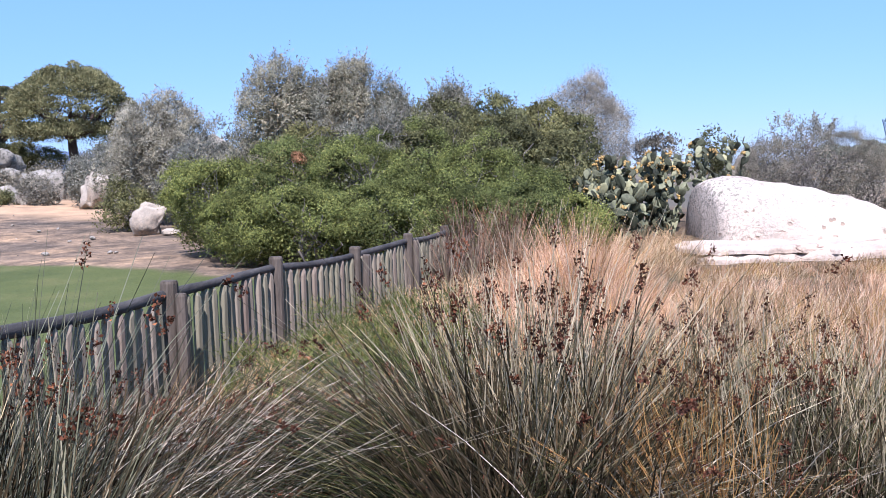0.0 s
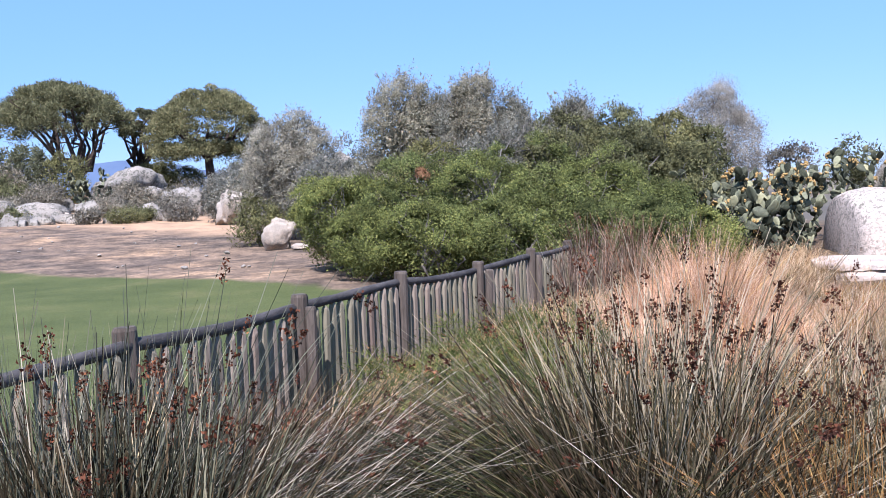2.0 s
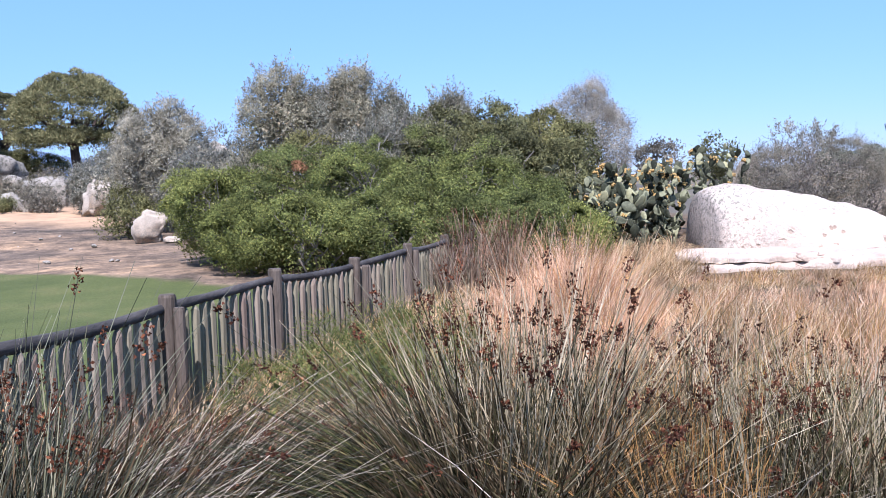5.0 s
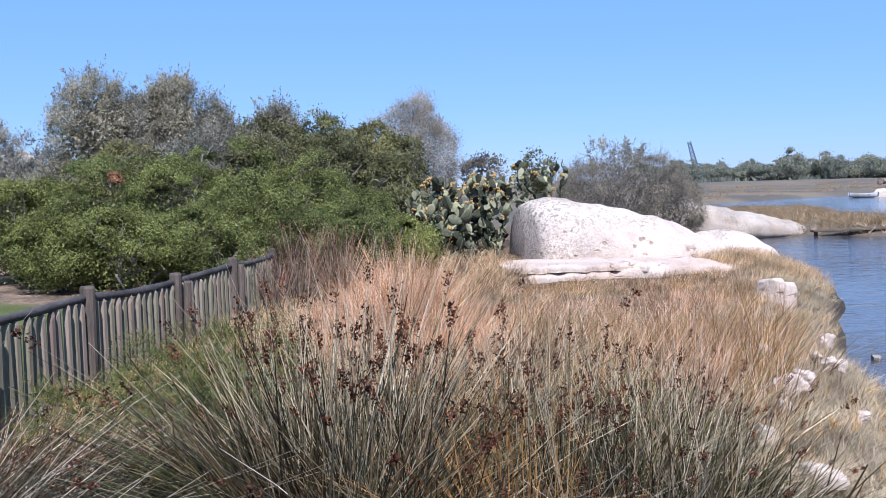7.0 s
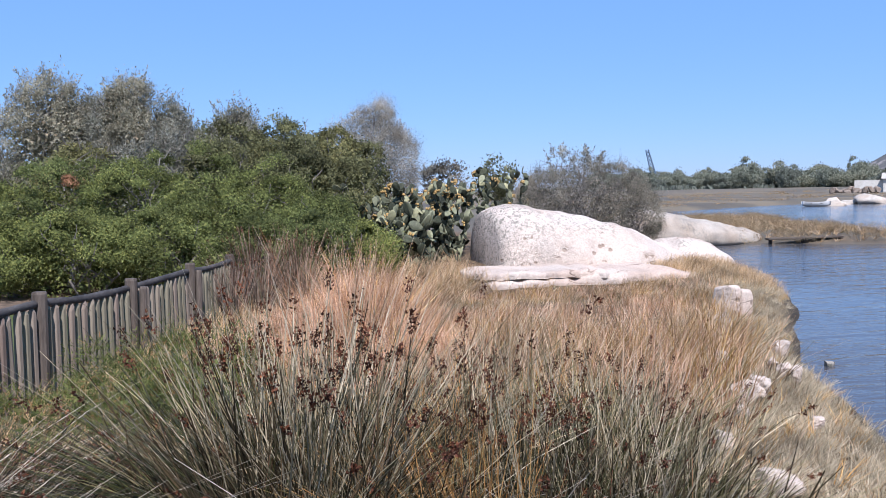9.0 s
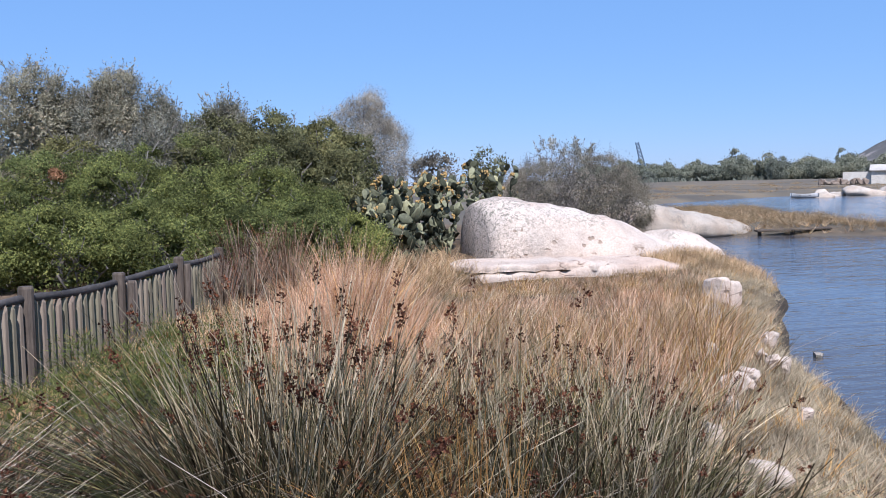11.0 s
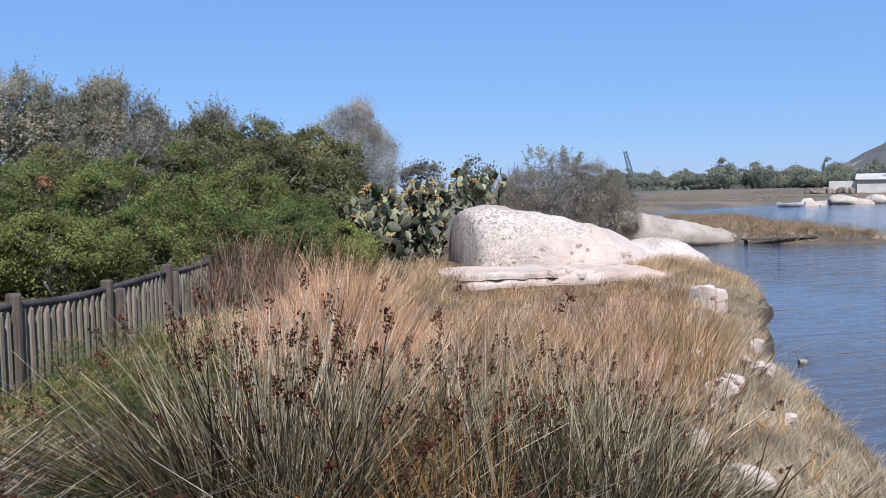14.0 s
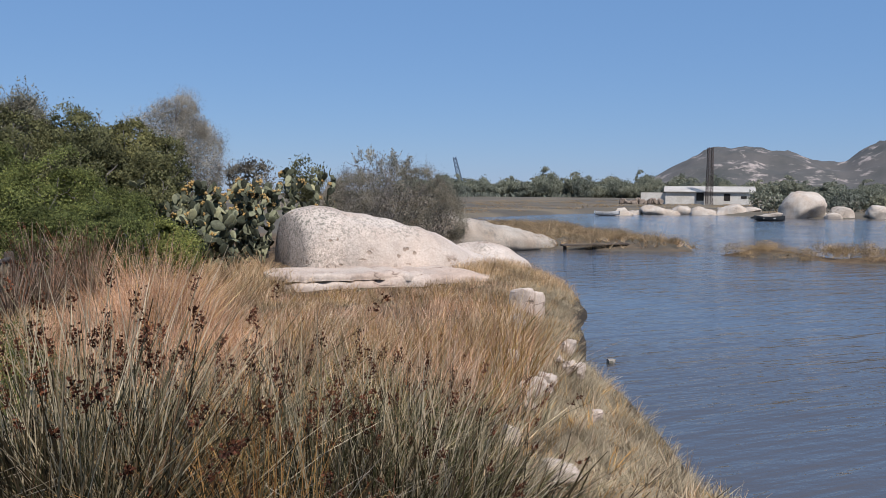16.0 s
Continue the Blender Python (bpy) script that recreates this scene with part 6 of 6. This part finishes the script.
def twiggy(name, label, x, y, w, h, seed, mat, stems=700, heads=0.0):
    """A dense dry bush of many thin upright stems."""
    st, sh, th = tussock(seed, stems, h, w / h, mat, (0, 0), heads, 0.011, 0.1, w * 0.3)
    e = thing(name, label, "shrub", (x, y, hz(x, y)))
    tagged(put_part("tuft", st, e), kind="stuff")
    if heads:
        tagged(put_part("inflorescence", sh, e), kind="stuff")
    return e


twiggy("dry_bush", "dark brown dry bush at the fence's end", 0.35, 12.9, 0.55, 1.25, 51, M_DRYBUSH, 420, 0.3)
twiggy("dry_bush", "dark brown dry bush at the fence's end", 0.95, 13.2, 0.5, 1.2, 52, M_DRYBUSH, 380, 0.3)
twiggy("dry_bush", "dark brown dry bush at the fence's end", 0.0, 12.2, 0.35, 0.9, 53, M_DRYBUSH, 260, 0.3)

WOODFOOT = [(130, 290), (190, 320), (230, 285), (250, 200), (270, 130), (330, 150), (320, 260), (230, 380), (140, 400)]
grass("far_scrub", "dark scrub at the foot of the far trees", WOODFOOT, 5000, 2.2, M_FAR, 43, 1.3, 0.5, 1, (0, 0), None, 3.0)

# ---- far shore ----
FARK = []
for k in range(5):
    rng = np.random.default_rng(700 + k)
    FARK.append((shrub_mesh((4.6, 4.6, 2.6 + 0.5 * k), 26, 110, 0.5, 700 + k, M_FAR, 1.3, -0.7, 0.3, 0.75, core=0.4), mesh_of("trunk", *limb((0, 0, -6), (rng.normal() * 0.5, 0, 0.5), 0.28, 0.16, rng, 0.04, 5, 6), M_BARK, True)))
rngf = np.random.default_rng(77)


def far_tree(x, y, h, w, k, base=None, label="pine in the far tree line across the lagoon"):
    g = hz(x, y) if base is None else base
    e = thing("far_pine", label, "tree", (x, y, g + h * 0.42), rngf.uniform(0, 360), (w / 9.2, w / 9.2, h / 6.2), "far tree line")
    put_part("crown", FARK[k][0], e)
    put_part("trunk", FARK[k][1], e)


for n in range(150):
    s = n / 149
    a = radians(90 - 23.5 - 36 * s)
    r = 395 - 110 * ease(0.2, 0.7, s) + rngf.uniform(-22, 40)
    if abs(math.degrees(a) - (90 - 29.0)) < 0.35:
        continue
    low = 0.72 + 0.2 * math.sin(n * 0.7) + 0.12 * math.sin(n * 2.3)
    far_tree(r * math.cos(a), r * math.sin(a), rngf.uniform(6.0, 9.5) * (r / 390) * low * (1 - 0.28 * ease(0.55, 0.75, s)) + 1, rngf.uniform(7, 12) * (r / 390), n % 5)


def building():
    e = thing("farm_building", "long low whitewashed building with pale sheet roof", "building", (116.0, 124.3, 1.1), -42.5)
    L, D, H, R = 15.5, 6.0, 1.75, 2.65
    bm = bmesh.new()
    box_bm(bm, -L / 2, L / 2, -D / 2, D / 2, -0.6, H)
    put_part("wall", bm_mesh("wall", bm, M_WHITE), e)
    bm = bmesh.new()
    pts = [(-L / 2 - 0.3, -D / 2 - 0.4, H - 0.1), (L / 2 + 0.3, -D / 2 - 0.4, H - 0.1), (L / 2 + 0.3, 0, R), (-L / 2 - 0.3, 0, R), (L / 2 + 0.3, D / 2 + 0.4, H - 0.1), (-L / 2 - 0.3, D / 2 + 0.4, H - 0.1)]
    v = [bm.verts.new(p) for p in pts]
    u = [bm.verts.new((p[0], p[1], p[2] + 0.12)) for p in pts]
    for q in ((0, 1, 2, 3), (3, 2, 4, 5)):
        bm.faces.new([u[i] for i in q])
        bm.faces.new([v[i] for i in reversed(q)])
    for a, b in ((0, 1), (1, 2), (2, 4), (4, 5), (5, 3), (3, 0)):
        bm.faces.new((v[a], v[b], u[b], u[a]))
    put_part("roof", bm_mesh("roof", bm, M_ROOF), e)
    for x, w, h in ((-1.6, 1.3, 1.5), (3.1, 1.1, 1.3), (6.0, 1.0, 0.9)):
        bm = bmesh.new()
        box_bm(bm, x - w / 2, x + w / 2, -D / 2 - 0.04, -D / 2 + 0.1, 0.1 if h > 1 else 0.5, 0.1 + h)
        put_part("window", bm_mesh("window", bm, M_DARK), e, "dark opening")
    bm = bmesh.new()
    box_bm(bm, -L / 2 - 4.5, -L / 2 + 0.2, -D / 2 + 0.6, D / 2 - 0.5, -0.6, H - 0.2)
    put_part("annex", bm_mesh("annex", bm, M_WHITE), e)
    bm = bmesh.new()
    box_bm(bm, L / 2 - 0.2, L / 2 + 6.0, -D / 2 + 1.2, D / 2 - 0.8, -0.6, H - 0.75)
    put_part("annex", bm_mesh("annex", bm, M_WHITE), e)


building()


def lattice(name, label, category, foot, top, w0, w1, bays, mat, r, at):
    """A four-legged lattice mast from foot to top."""
    e = thing(name, label, category, at)
    foot, top = np.array(foot, float), np.array(top, float)
    ax = unit(top - foot)
    s1 = unit(np.cross(ax, np.array([0.3, 0.9, 0.1])))
    s2 = np.cross(ax, s1)
    legs = []
    for i, j in ((-1, -1), (1, -1), (1, 1), (-1, 1)):
        legs.append([foot + (top - foot) * s + (s1 * i + s2 * j) * (w0 + (w1 - w0) * s) / 2 for s in np.linspace(0, 1, bays + 1)])
        put_part("leg", mesh_of("leg", *tube(legs[-1], [r] * (bays + 1), 4), mat), e)
    for k in range(4):
        a, b = legs[k], legs[(k + 1) % 4]
        parts = []
        for n in range(bays):
            parts += [tube([a[n], b[n + 1]], [r * 0.55] * 2, 3), tube([b[n], a[n + 1]], [r * 0.55] * 2, 3), tube([a[n], b[n]], [r * 0.55] * 2, 3)]
        tagged(put_part("bracing", mesh_of("bracing", *joined(*parts), mat), e), kind="stuff")
    return e


lattice("lattice_tower", "slender rusty steel lattice tower", "tower", (0, 0, -0.5), (0, 0, 9.7), 1.0, 0.75, 12, M_STEEL, 0.075, (112.6, 120.6, 1.1))
lattice("crane_boom", "blue lattice crane boom rising over the trees", "crane", (2.2, -1.1, 0), (-1.9, 0.9, 18.6), 2.6, 1.2, 10, M_CRANE, 0.27, (191.4, 373.9, 1.2))


def boat(at, turn, length, hull, inner, label):
    e = thing("rowing_boat", label, "boat", at, turn)
    n, m = 13, 7
    V = []
    for i in range(n):
        u = i / (n - 1)
        beam = length * 0.19 * math.sin(math.pi * min(1.0, 0.12 + u * 0.9)) ** 0.6
        for j in range(m):
            a = math.pi * j / (m - 1)
            V.append((length * (u - 0.5), -math.cos(a) * beam, 0.42 - 0.42 * math.sin(a) ** 0.7 + 0.12 * (2 * u - 1) ** 2))
    F = [(i * m + j, i * m + j + 1, (i + 1) * m + j + 1, (i + 1) * m + j) for i in range(n - 1) for j in range(m - 1)] + [tuple(range(m)), tuple(reversed(range((n - 1) * m, n * m)))]
    put_part("hull", mesh_of("hull", V, F, hull, True), e)
    bm = bmesh.new()
    for u in (-0.2, 0.12):
        box_bm(bm, length * u - 0.12, length * u + 0.12, -length * 0.17, length * 0.17, 0.3, 0.34)
    put_part("thwarts", bm_mesh("thwarts", bm, inner), e)
    return e


boat((56.8, 53.6, -0.08), -35, 2.4, M_BOATDARK, M_BOATWHITE, "small dark rowing boat moored on the lagoon")
boat((53.9, 72.1, -0.05), -20, 2.6, M_BOATWHITE, M_PLANK, "small white rowing boat at the far shore")


def jetty():
    e = thing("plank_jetty", "narrow weathered plank jetty on short posts", "jetty", (16.9, 25.4, 0))
    a, b = np.array([1.3, 1.6]), np.array([3.7, 0.8])
    d = unit(b - a)
    for k, off in enumerate((-0.13, 0.13)):
        bm = bmesh.new()
        box_bm(bm, 0, float(np.linalg.norm(b - a)), -0.11, 0.11, 0.14, 0.2, 0.01)
        put_part("plank", bm_mesh("plank", bm, M_PLANK), e, "", pose(a[0] - d[1] * off, a[1] + d[0] * off, 0.0, 0, -1.2, math.degrees(math.atan2(d[1], d[0]))))
    for s in (0.05, 0.5, 0.8, 0.95):
        p = a + (b - a) * s
        bm = log_bm(0.07, 0.85, 0.01, 8, int(s * 100))
        put_part("support_post", bm_mesh("support_post", bm, M_PLANK), e, "", pose(p[0], p[1], -0.68))


jetty()


def ruin():
    e = thing("ruined_wall", "low ruined stone wall on the far flats", "ruin", (94.2, 116.8, 0.9), -40)
    rg = np.random.default_rng(9)
    for n in range(16):
        x, h = -3.2 + 0.42 * n, rg.uniform(0.25, 0.9)
        put_part("stone", rock_mesh("stone", (rg.uniform(0.35, 0.65), 0.4, h / 2 + 0.15), 90 + n, M_RUIN, 0.25, 2, 0.5, 0.0, 6, False), e, "", pose(x, rg.normal() * 0.15, h / 2 - 0.15, 0, 0, rg.uniform(0, 360)))


ruin()
for n, (x, y, a, h) in enumerate([(78.3, 74.4, 2.3, 2.1), (80.5, 72.6, 1.6, 1.6), (85.4, 69.4, 2.2, 2.0), (88, 67.5, 1.6, 1.5), (100, 84, 2.5, 2.0)]):
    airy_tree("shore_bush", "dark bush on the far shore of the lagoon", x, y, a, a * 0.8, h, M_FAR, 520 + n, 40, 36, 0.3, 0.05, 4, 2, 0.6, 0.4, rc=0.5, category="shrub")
